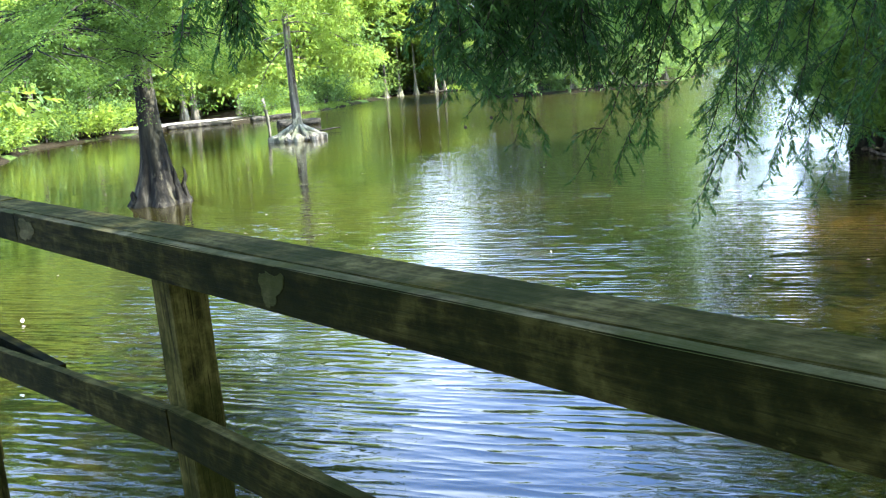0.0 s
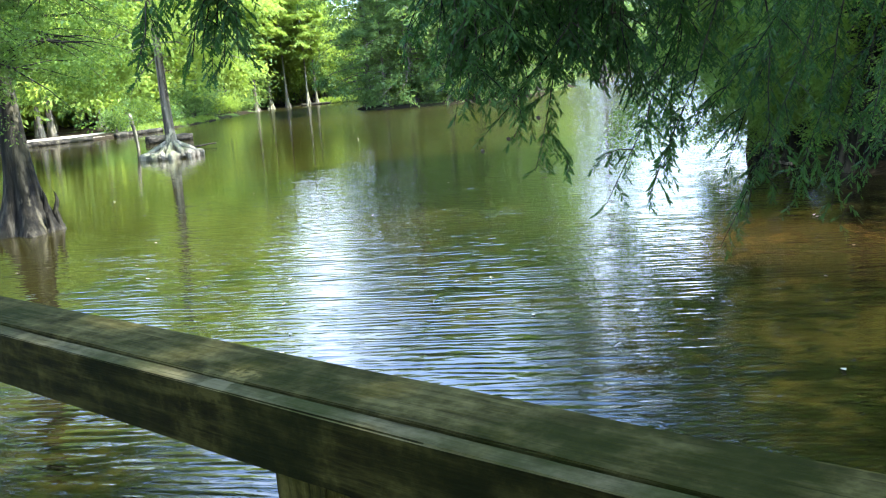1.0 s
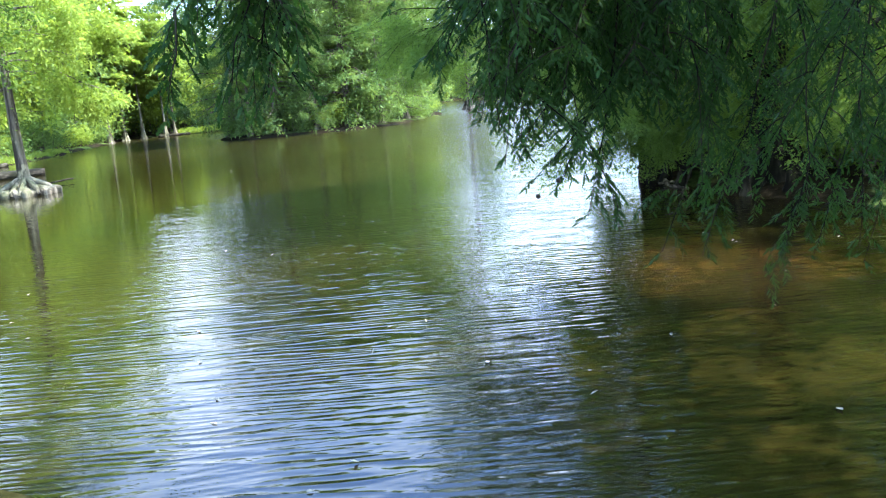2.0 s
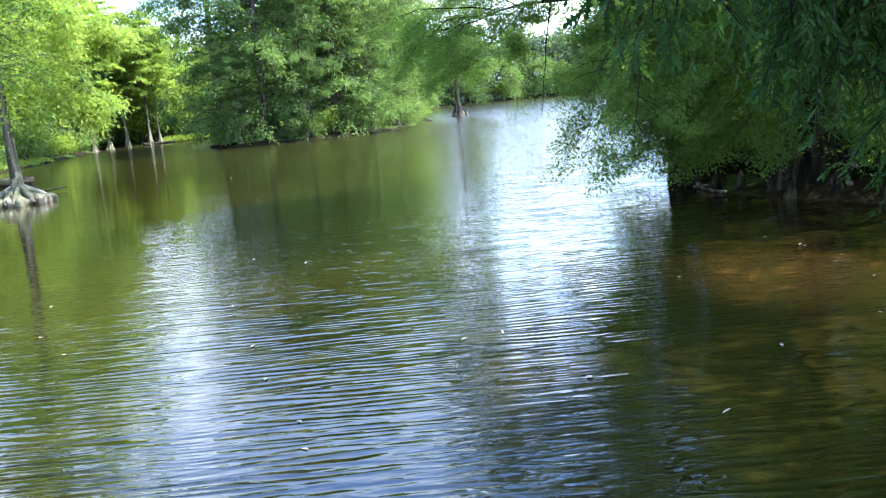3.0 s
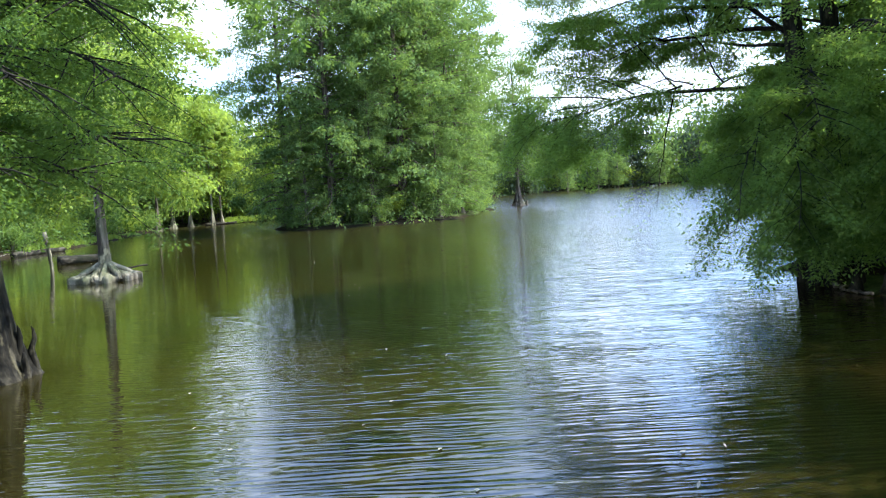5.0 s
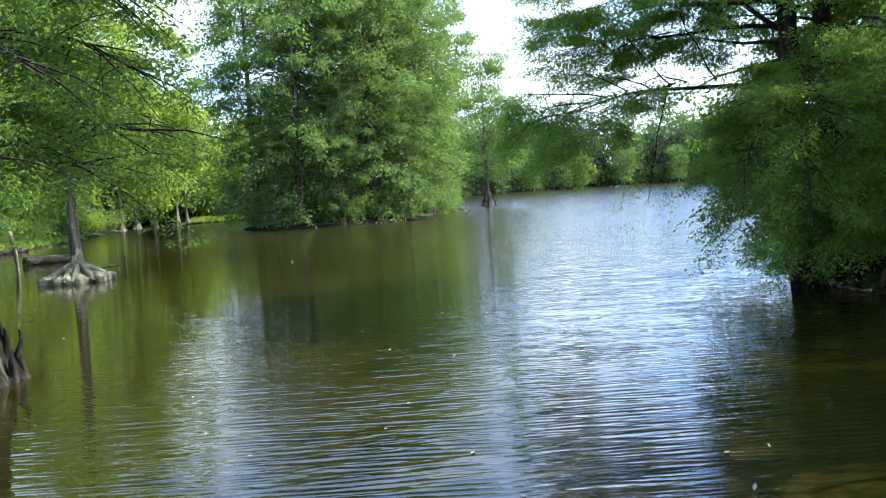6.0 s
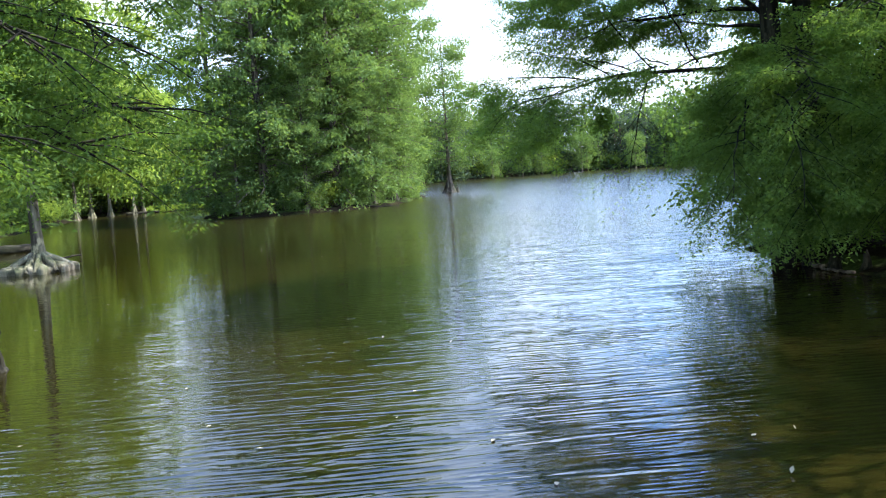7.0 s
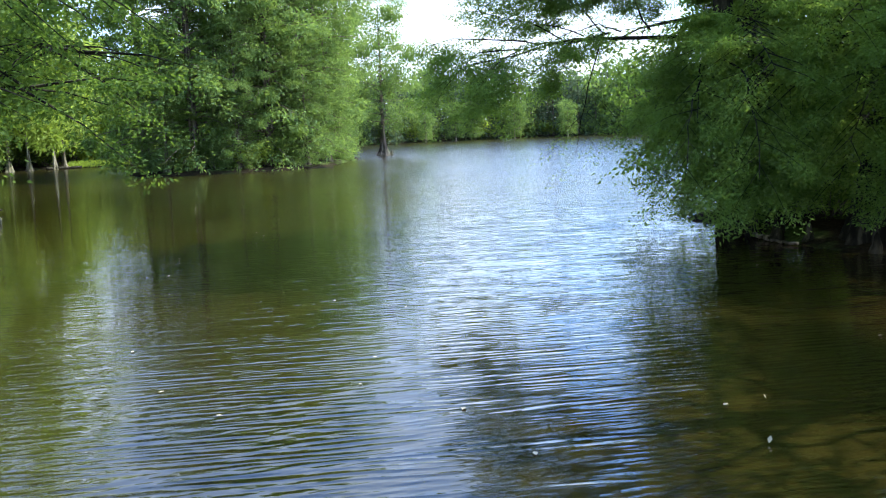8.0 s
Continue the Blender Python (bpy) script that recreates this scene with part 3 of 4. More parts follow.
def build_boardwalk():
    root = new("boardwalk")
    plank = None
    for k in range(112):
        s = -3.6 + 0.145 * k
        if plank is None:
            plank = timber("plank", (0.14, 2.2, 0.04), rail_frame(s, -0.28, DECK_Z - 0.02), TIMBER, root, 5)
        else:
            ob = attach("plank", plank.data, root)
            ob.matrix_basis = rail_frame(s, -0.28, DECK_Z - 0.02)
    for o in (-1.2, -0.25, 0.72):
        timber("beam", (16.2, 0.09, 0.2), rail_frame(4.45, o, DECK_Z - 0.141), TIMBER, root, 7)
    for s in POSTS:
        timber("cross_beam", (0.09, 2.75, 0.2), rail_frame(s + 0.107, -0.08, DECK_Z - 0.342), TIMBER, root, 8)
        timber("pile", (0.24, 0.24, 2.6), rail_frame(s, -1.0, DECK_Z - 0.443 - 1.3), TIMBER_POST, root, 9)
    return tagged(root, "timber boardwalk deck on piles over the water", "boardwalk")


build_boardwalk()
build_railing()

# ---- trees in the water ----
def ends(base, items):
    """Bough ends given in the place, turned into ends from a tree's base."""
    def rel(p):
        return (p[0] - base[0], p[1] - base[1], p[2] - base[2])
    return [(rel(z) if isinstance(z, tuple) else z, rel(e), sag, dense) for z, e, sag, dense in items]


def knee(parent, x, y, height, r, seed, mat):
    rng = np.random.default_rng(seed)
    z = np.array([-0.5, 0.0, 0.25, 0.5, 0.75, 0.92, 1.0]) * height
    p = np.stack([x + rng.normal(0, 0.02, 7), y + rng.normal(0, 0.02, 7), z], -1)
    return attach("knee", mesh_from("knee", *tube_arrays(p, np.array([1.5, 1.25, 0.9, 0.7, 0.5, 0.3, 0.05]) * r, 9), mat, True), parent)


b1 = (-7.35, 23.4, 0)
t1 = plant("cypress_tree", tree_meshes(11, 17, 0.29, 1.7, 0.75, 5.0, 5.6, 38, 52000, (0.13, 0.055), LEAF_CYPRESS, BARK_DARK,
           lobes=6, profile=0.4, side=(radians(-60), 0.2), twig_gap=0.30, twig_max=1.3, droop=0.16, fine=(165000, (0.066, 0.027)), clump=0.13, uneven=1.0, flat=0.35,
           extra=ends(b1, [(4.4, (-4.7, 16.4, 3.85), 0.06, 1.5), (4.3, (-6.0, 15.6, 3.6), 0.06, 1.4), (4.6, (-4.6, 16.2, 4.2), 0.06, 1.6), (5.0, (-5.4, 15.4, 4.5), 0.08, 1.6), (5.3, (-4.4, 17.6, 4.8), 0.08, 1.4),
                           (4.8, (-6.4, 15.0, 4.0), 0.08, 1.5), (5.8, (-4.7, 16.4, 5.6), 0.08, 1.5), (6.4, (-6.0, 15.4, 6.4), 0.08, 1.4),
                           (6.0, (-7.4, 15.2, 5.2), 0.08, 1.4), (4.6, (-9.2, 17.0, 3.9), 0.08, 1.2), (3.4, (-7.5, 20.6, 2.75), 0.04, 0.9),
                           (4.6, (-4.2, 20.5, 4.6), 0.10, 1.2), (4.4, (-11.5, 21.0, 3.6), 0.10, 1.4), (5.0, (-12.0, 23.5, 4.4), 0.10, 1.3),
                           (4.2, (-13.0, 19.5, 3.0), 0.10, 1.3), (5.6, (-3.8, 23.6, 5.4), 0.1, 1.0),
                           # high boughs out of view, added to shade the ones below
                           (7.4, (-2.0, 15.6, 7.2), 0.05, 1.8), (7.8, (-2.6, 16.9, 7.4), 0.05, 1.8), (7.0, (-1.8, 14.9, 6.9), 0.05, 1.6), (8.4, (-3.2, 15.2, 8.2), 0.05, 1.8), (8.0, (-3.0, 17.8, 8.0), 0.05, 1.8)])), b1,
           "bald cypress with a dark fluted trunk standing in the pond")
knee(t1, 0.50, -0.15, 0.98, 0.10, 1, BARK_DARK)
knee(t1, 0.72, -0.05, 0.92, 0.09, 2, BARK_DARK)
knee(t1, 0.60, -0.40, 0.50, 0.11, 3, BARK_DARK)
knee(t1, -0.62, -0.25, 0.42, 0.12, 4, BARK_DARK)

b2 = (-6.45, 42.8, 0.05)
t2 = plant("cypress_tree", tree_meshes(12, 13.5, 0.23, 1.0, 0.38, 5.6, 4.2, 26, 40000, (0.19, 0.075), LEAF_SUNLIT, BARK_PALE,
           lobes=8, profile=0.4, side=(radians(0), 0.2), twig_max=1.7, clump=0.2,
           extra=ends(b2, [(5.4, (-2.4, 42.6, 4.1), 0.12, 1.6), (5.0, (-3.2, 43.6, 3.3), 0.14, 1.5), (5.0, (-9.2, 43.4, 3.2), 0.14, 1.4),
                           (5.6, (-10.2, 42.6, 4.2), 0.12, 1.4), (6.2, (-1.8, 42.2, 6.4), 0.08, 1.4), (6.6, (-4.2, 39.8, 6.6), 0.08, 1.2),
                           (4.4, (-8.4, 44.6, 2.2), 0.1, 0.8)])), b2,
           "pale-barked bald cypress on a mound of roots in the pond")


def root_mound(parent):
    """The raised ring of roots that the pale cypress stands on."""
    rng = np.random.default_rng(5)
    sides, rows = 72, 9
    ang = np.arange(sides) / sides * 2 * math.pi
    lob = 1 + 0.10 * np.cos(9 * ang + 0.7) + 0.07 * np.cos(17 * ang) + 0.05 * np.cos(5 * ang + 2)
    r = np.array([0.25, 0.5, 0.75, 0.98, 1.14, 1.22, 1.24, 1.20, 1.12])
    z = np.array([0.50, 0.36, 0.28, 0.25, 0.22, 0.17, 0.09, -0.05, -0.6])
    groove = 1 + 0.35 * np.clip(np.cos(13 * ang + 0.4 * np.cos(4 * ang)), -1, 0.4)
    rr = r[:, None] * (1 + (lob - 1)[None] * np.linspace(0.3, 1.3, rows)[:, None])
    zz = z[:, None] * np.where(z[:, None] > 0, groove[None] * 0.8 + 0.2, 1) + rng.normal(0, 0.012, (rows, sides))
    v = np.stack([rr * np.cos(ang), rr * np.sin(ang) * 0.85, zz], -1).reshape(-1, 3)
    i = np.arange(rows - 1)[:, None] * sides
    j = np.arange(sides)[None]
    j2 = (j + 1) % sides
    f = np.stack([i + j, i + sides + j, i + sides + j2, i + j2], -1).reshape(-1, 4)
    attach("root_mound", mesh_from("root_mound", v, f, BARK_PALE, True), parent, "pale gnarled roots at the waterline")


root_mound(t2)
for k in range(11):
    a = k / 11 * 6.283 + 0.2
    rngk = np.random.default_rng(80 + k)
    q = np.linspace(0, 1, 7)
    rad = 0.22 + 0.98 * q
    aa = a + 0.5 * q * rngk.normal(0, 0.5)
    pts = np.stack([rad * np.cos(aa), 0.85 * rad * np.sin(aa), 0.36 * (1 - q) ** 2.2 + 0.30 * (1 - q ** 4) + 0.0], -1)
    attach("root", mesh_from("root", *tube_arrays(pts, 0.085 + 0.04 * np.sin(q * 3), 8), BARK_PALE, True), t2)

b3 = (30.2, 88.2, 0)
t3 = plant("cypress_tree", tree_meshes(13, 15.8, 0.2, 2.4, 0.7, 2.8, 4.3, 46, 24000, (0.24, 0.11), LEAF_WOOD, BARK,
           lobes=7, profile=0.5, clump=0.3, uneven=0.8, flat=0.6, rise=0.42, droop=0.3, top_full=0.3), b3, "slender open bald cypress standing in open water")
knee(t3, 0.75, -0.2, 0.55, 0.2, 6, BARK)

# ---- the group on the near bank ----
b4 = (11.6, 23.6, 0.1)
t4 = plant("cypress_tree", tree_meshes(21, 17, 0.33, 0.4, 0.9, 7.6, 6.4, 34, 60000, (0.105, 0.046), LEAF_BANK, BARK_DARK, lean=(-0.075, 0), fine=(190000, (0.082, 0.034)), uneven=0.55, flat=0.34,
           profile=0.3, side=(radians(150), 0.15), droop=0.18, twig_gap=0.34, twig_max=1.3, clump=0.15,
           extra=ends(b4, [(4.7, (6.2, 28.1, 4.5), 0.08, 0.7), ((9.1, 25.45, 5.2), (7.5, 29.6, 3.5), 0.10, 1.5), ((8.0, 26.5, 5.05), (6.0, 26.9, 3.6), 0.12, 1.6),
                           ((7.4, 27.05, 4.9), (6.8, 30.0, 4.0), 0.08, 1.5), ((8.6, 25.9, 5.15), (8.35, 28.5, 5.9), 0.04, 1.4), (6.2, (7.6, 28.6, 6.6), 0.04, 1.6), (6.8, (8.4, 28.2, 7.4), 0.03, 1.6), (5.8, (9.4, 27.6, 6.6), 0.05, 1.4), ((8.6, 26.6, 6.9), (6.4, 28.4, 7.3), 0.05, 1.5), ((9.4, 26.0, 6.6), (7.2, 26.8, 5.9), 0.05, 1.3), ((7.8, 26.7, 5.0), (5.9, 29.5, 5.3), 0.06, 1.3),
                           ((9.3, 25.25, 5.2), (6.6, 24.6, 4.8), 0.08, 1.0), ((9.0, 25.55, 5.2), (9.3, 27.2, 1.95), 0.10, 0.25),
                           (6.0, (6.3, 26.2, 9.2), 0.03, 1.2), ((8.8, 24.7, 7.4), (5.8, 26.6, 6.8), 0.08, 1.6), ((8.2, 25.1, 7.9), (5.7, 24.4, 7.8), 0.06, 1.5),
                           ((7.4, 25.5, 8.5), (6.0, 27.6, 8.2), 0.05, 1.5), (7.4, (7.6, 21.4, 8.6), 0.04, 1.2), ((9.3, 22.6, 8.0), (6.6, 22.6, 6.9), 0.06, 1.1),
                           (4.4, (7.7, 20.6, 2.8), 0.20, 1.2), ((8.6, 21.6, 3.9), (6.8, 20.2, 1.75), 0.10, 1.0), (4.6, (7.8, 18.8, 3.9), 0.12, 1.6), (4.0, (9.0, 21.6, 2.6), 0.22, 1.3),
                           (4.2, (8.9, 22.8, 2.8), 0.16, 1.5), (4.2, (9.9, 25.0, 3.2), 0.16, 1.2), ((8.7, 21.2, 4.2), (6.6, 18.3, 1.9), 0.12, 1.0),
                           (4.7, (8.4, 20.0, 4.6), 0.10, 1.6), (4.9, (9.0, 18.4, 5.0), 0.08, 1.4), (3.3, (12.6, 27.0, 1.8), 0.2, 1.2),
                           (3.6, (9.7, 22.3, 2.4), 0.2, 1.8), (3.0, (10.2, 22.0, 1.4), 0.2, 1.8), (4.3, (9.3, 22.9, 3.6), 0.14, 1.8), (2.7, (10.3, 23.2, 1.0), 0.22, 1.6),
                           (4.9, (9.5, 21.6, 4.9), 0.1, 1.8), (4.0, (8.8, 23.4, 3.1), 0.16, 1.6),
                           (5.0, (9.9, 22.4, 5.4), 0.06, 1.6), (4.6, (8.6, 22.0, 4.2), 0.12, 1.6),
                           ((9.9, 24.8, 5.2), (8.9, 26.0, 8.6), -0.06, 0.35), ((9.0, 25.6, 5.2), (7.4, 26.6, 7.8), -0.08, 0.4), ((8.2, 26.3, 5.1), (6.3, 27.4, 6.0), 0.08, 0.45)])), b4,
           "bald cypress spreading leafy boughs low over the water")
b5 = (12.75, 23.8, 0.1)
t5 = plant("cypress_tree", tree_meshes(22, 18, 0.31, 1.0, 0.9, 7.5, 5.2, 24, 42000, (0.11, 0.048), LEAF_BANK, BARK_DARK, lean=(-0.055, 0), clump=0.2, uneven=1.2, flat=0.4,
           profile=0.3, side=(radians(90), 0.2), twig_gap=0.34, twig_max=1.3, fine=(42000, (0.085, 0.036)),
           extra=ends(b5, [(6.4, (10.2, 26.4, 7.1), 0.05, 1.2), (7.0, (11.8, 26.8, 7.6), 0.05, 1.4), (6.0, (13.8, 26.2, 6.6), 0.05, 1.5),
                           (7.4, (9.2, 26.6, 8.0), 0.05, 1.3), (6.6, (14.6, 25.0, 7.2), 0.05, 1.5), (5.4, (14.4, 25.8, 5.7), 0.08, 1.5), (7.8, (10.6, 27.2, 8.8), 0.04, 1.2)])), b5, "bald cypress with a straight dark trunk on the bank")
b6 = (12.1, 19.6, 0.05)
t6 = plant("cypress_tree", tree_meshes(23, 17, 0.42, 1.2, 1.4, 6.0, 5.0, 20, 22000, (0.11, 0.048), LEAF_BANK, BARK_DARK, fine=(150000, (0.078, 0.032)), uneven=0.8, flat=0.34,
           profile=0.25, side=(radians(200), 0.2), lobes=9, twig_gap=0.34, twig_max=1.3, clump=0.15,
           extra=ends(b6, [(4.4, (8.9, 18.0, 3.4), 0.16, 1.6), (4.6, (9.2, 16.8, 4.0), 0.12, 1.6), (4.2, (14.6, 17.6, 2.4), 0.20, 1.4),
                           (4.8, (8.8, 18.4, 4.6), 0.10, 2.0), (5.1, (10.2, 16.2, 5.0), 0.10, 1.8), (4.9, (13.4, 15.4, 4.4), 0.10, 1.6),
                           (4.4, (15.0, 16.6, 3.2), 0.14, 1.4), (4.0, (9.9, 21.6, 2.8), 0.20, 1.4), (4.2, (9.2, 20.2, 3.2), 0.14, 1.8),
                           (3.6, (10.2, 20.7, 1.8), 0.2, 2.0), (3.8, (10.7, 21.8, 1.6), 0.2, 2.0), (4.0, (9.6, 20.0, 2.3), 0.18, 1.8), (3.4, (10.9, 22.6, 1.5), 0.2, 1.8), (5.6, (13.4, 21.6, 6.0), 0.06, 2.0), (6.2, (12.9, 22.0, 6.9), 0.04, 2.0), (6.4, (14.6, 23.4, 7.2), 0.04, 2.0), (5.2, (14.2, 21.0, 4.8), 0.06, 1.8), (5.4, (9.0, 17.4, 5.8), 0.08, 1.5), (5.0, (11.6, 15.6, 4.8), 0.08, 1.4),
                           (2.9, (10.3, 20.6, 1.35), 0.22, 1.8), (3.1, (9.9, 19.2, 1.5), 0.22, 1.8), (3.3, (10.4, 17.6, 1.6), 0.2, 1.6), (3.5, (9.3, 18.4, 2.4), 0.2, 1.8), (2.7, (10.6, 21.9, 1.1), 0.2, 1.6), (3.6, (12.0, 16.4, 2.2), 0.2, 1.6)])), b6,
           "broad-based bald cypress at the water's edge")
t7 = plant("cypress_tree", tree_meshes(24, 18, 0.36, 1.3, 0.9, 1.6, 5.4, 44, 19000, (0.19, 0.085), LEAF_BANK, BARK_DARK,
           profile=0.3, skirt=0.1, clump=0.3, uneven=1.3), (15.6, 18.6, 0.2), "dark bald cypress behind the near bank", "trees on the near bank")
# the southern copies stand unseen, added to shade the near water
for x, y, turn, size in ((17.5, 25.5, 100, 1.0), (20.5, 20.5, 200, 1.05), (17.0, 9.0, 300, 1.0), (21.5, 29.0, 150, 0.95), (19.0, 13.0, 20, 1.0), (16.8, 22.4, 250, 0.95), (14.8, 5.2, 330, 1.0), (13.0, 0.6, 70, 1.0), (15.8, 26.4, 45, 0.9)):
    copy_thing(t7, pose(x, y, 0.2, 0, 0, turn))

# the tree nearer the boardwalk, its boughs at the edge of the view
b8 = (9.6, 10.6, -0.3)
t8 = plant("cypress_tree", tree_meshes(25, 18, 0.38, 1.3, 1.0, 5.5, 5.4, 34, 12000, (0.2, 0.08), LEAF_CYPRESS, BARK_DARK, fine=(40000, (0.085, 0.034)),
           profile=0.4, twig_gap=0.36, twig_max=1.3, droop=0.18, clump=0.15, uneven=1.0, flat=0.35,
           extra=ends(b8, [(4.4, (6.2, 13.2, 3.4), 0.10, 1.6), (5.0, (5.6, 12.4, 4.6), 0.10, 1.4), (4.8, (7.6, 14.6, 3.8), 0.10, 1.5),
                           (5.4, (6.6, 14.2, 5.2), 0.08, 1.4), (3.6, (8.0, 13.4, 2.2), 0.14, 1.2), (3.8, (9.6, 14.6, 2.4), 0.14, 1.4),
                           (5.0, (9.2, 15.4, 4.4), 0.10, 1.4)])), b8, "bald cypress standing in the shallows near the boardwalk")

# knees along the dark bank
for k, (x, y, h, r) in enumerate([(11.25, 22.6, 0.55, 0.16), (11.1, 21.7, 0.4, 0.14), (11.45, 22.0, 0.75, 0.15), (11.2, 20.9, 0.5, 0.12),
                                  (11.0, 19.0, 0.45, 0.12), (11.6, 18.3, 0.6, 0.14), (11.3, 23.2, 0.6, 0.22)]):
    kn = new("cypress_knee", mesh_from("cypress_knee", *tube_arrays(
        np.stack([np.array([0, 0.01, 0.03, 0.02, 0.03]), np.array([0, 0.02, 0.0, 0.02, 0.01]), np.array([-0.4, 0.1, 0.45, 0.8, 1.0]) * h], -1),
        np.array([1.5, 1.2, 0.8, 0.5, 0.08]) * r, 9), BARK_DARK, True))
    kn.matrix_basis = pose(x, y, 0)
    tagged(kn, "dark woody cypress knee on the muddy bank", "cypress knee", "knees on the near bank")

# ---- the tree over the boardwalk, with its hanging boughs ----
near_base = Vector((6.6, 2.4, -0.6))
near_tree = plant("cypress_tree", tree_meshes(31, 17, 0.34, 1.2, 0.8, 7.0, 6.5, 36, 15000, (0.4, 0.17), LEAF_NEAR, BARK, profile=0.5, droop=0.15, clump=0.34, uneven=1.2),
                  tuple(near_base), "bald cypress hanging its boughs over the boardwalk")
# unseen copies, added to shade the boardwalk and the water beside it
for x, y, turn in ((-3.5, -5.5, 130), (3.2, -7.5, 220), (11.0, -3.0, 60)):
    copy_thing(near_tree, pose(x, y, -0.6, 0, 0, turn))


def branchlets(rng, base, way, length):
    """Feathery branchlets: a flat kite with a ragged, toothed edge."""
    n = len(base)
    way = unit(way)
    ln = (length * rng.uniform(0.6, 1.25, n))[:, None]
    up = unit(np.array([0, 0, 1.0]) + rng.normal(0, 0.7, (n, 3)))
    side = unit(np.cross(way, up))
    sag = np.array([0, 0, -0.14])
    tri = []
    steps = [(0.0, 0.3, 0.15), (0.2, 0.55, 0.21), (0.42, 0.78, 0.19), (0.62, 1.0, 0.13)]
    for f0, f1, reach in steps:
        a, b = base + way * ln * f0 + sag * ln * f0 * f0, base + way * ln * f1 + sag * ln * f1 * f1
        for sg in (-1, 1):
            tri.append(np.stack([a, b, a * 0.35 + b * 0.65 + side * sg * reach * ln], 1))
    v = np.concatenate(tri, 1).reshape(-1, 3)
    return v, np.arange(len(v)).reshape(-1, 3)


def hanging_bough(seed, top, tip, bow, twigs=26, reach=0.19):
    """One bough of the near tree from top to tip; its side branches droop and carry twigs with feathered branchlets."""
    rng = np.random.default_rng(seed)
    top, tip = np.array(top, float), np.array(tip, float)
    t = np.linspace(0, 1, 12)[:, None]
    ln = float(np.linalg.norm(tip - top))
    p = top + (tip - top) * t + np.array(bow) * (4 * t * (1 - t)) + np.cumsum(rng.normal(0, 0.022, (12, 3)), axis=0)
    p -= np.array(near_base)
    pieces = [tube_arrays(p, np.linspace(0.010, 0.002, 12), 5)]
    lines = [(p, ln, 0.55)]
    for k in range(max(3, int(ln * 4.6))):
        f = 0.05 + 0.85 * (k + rng.uniform(0, 1)) / max(3, int(ln * 4.6))
        c = np.array([np.interp(f, t[:, 0], p[:, a]) for a in range(3)])
        along = unit(np.array([np.interp(min(1, f + 0.06), t[:, 0], p[:, a]) for a in range(3)]) - c + np.array([0, 0, -1e-4]))
        az = rng.uniform(0, 6.283)
        out = unit(np.array([math.cos(az), math.sin(az), rng.uniform(-0.25, 0.35)]) * 0.85 + along * rng.uniform(0.25, 0.8))
        sl = reach * rng.uniform(0.9, 2.6) * (1.15 - 0.55 * f)
        q = np.linspace(0, 1, 6)[:, None]
        b = c + out * sl * q + np.array([0, 0, -0.45 * sl]) * q * q + np.cumsum(rng.normal(0, 0.02 * sl, (6, 3)), axis=0)
        pieces.append(tube_arrays(b, np.linspace(0.0045, 0.0014, 6), 4))
        lines.append((b, sl, rng.choice([0.35, 0.9, 1.2, 1.3])))
    bases, ways = [], []
    for b, sl, full in lines:
        u0 = np.linspace(0, 1, len(b))
        m = max(3, int(1.2 * twigs * sl * full))
        for k in range(m):
            f = 0.12 + 0.88 * (k + rng.uniform(0, 1)) / m
            c = np.array([np.interp(f, u0, b[:, a]) for a in range(3)])
            along = unit(np.array([np.interp(min(1, f + 0.1), u0, b[:, a]) for a in range(3)]) - c + np.array([0, 0, -1e-4]))
            lat = unit(np.cross(along, np.array([rng.normal(0, 0.5), rng.normal(0, 0.5), 1.0])) + 1e-6) * (1 if k % 2 else -1)
            out = unit(along * rng.uniform(0.5, 1.0) + lat * rng.uniform(0.5, 1.0) + np.array([0, 0, rng.uniform(-0.5, 0.1)]))
            tl = rng.uniform(0.06, 0.17) * (1.1 - 0.35 * f)
            q = np.linspace(0, 1, 3)[:, None]
            dip = np.array([0, 0, -0.35 * tl])
            pieces.append(tube_arrays(c + out * tl * q + dip * q * q, np.linspace(0.002, 0.0009, 3), 3))
            flat = unit(np.cross(out, np.array([0, 0, 1.0])) + 1e-6)
            n = max(5, int(tl / 0.0095))
            u = np.linspace(0.1, 1.0, n)[:, None]
            sg = np.where(np.arange(n) % 2 == 0, 1.0, -1.0)[:, None]
            bases.append(c + out * tl * u + dip * u * u)
            ways.append(out * 0.75 + flat * sg * rng.uniform(0.4, 1.0, (n, 1)) + np.array([0, 0, -0.25]) + rng.normal(0, 0.22, (n, 3)))
    bough = attach("bough", mesh_from("bough", *join_arrays(pieces), BARK_DARK, True), near_tree)
    v, f = branchlets(rng, np.concatenate(bases), np.concatenate(ways), 0.047)
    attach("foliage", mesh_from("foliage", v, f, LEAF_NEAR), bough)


# carrying limbs, out of the crown and across above the water
for k, (z, end, sag) in enumerate([(6.4, (0.2, 6.6, 4.3), 0.10), (6.0, (1.9, 7.6, 4.3), 0.12), (6.8, (-0.7, 5.1, 4.7), 0.08), (5.6, (3.6, 8.2, 3.9), 0.12)]):
    a = np.array([0, 0, z + 0.6])
    e = np.array(end) - np.array(near_base)
    q = np.linspace(0, 1, 12)[:, None]
    pts = a + (e - a) * q + np.array([0, 0, sag * 6]) * (4 * q * (1 - q)) * 0.5
    attach("limb", mesh_from("limb", *tube_arrays(pts, np.linspace(0.085, 0.014, 12), 7), BARK, True), near_tree)

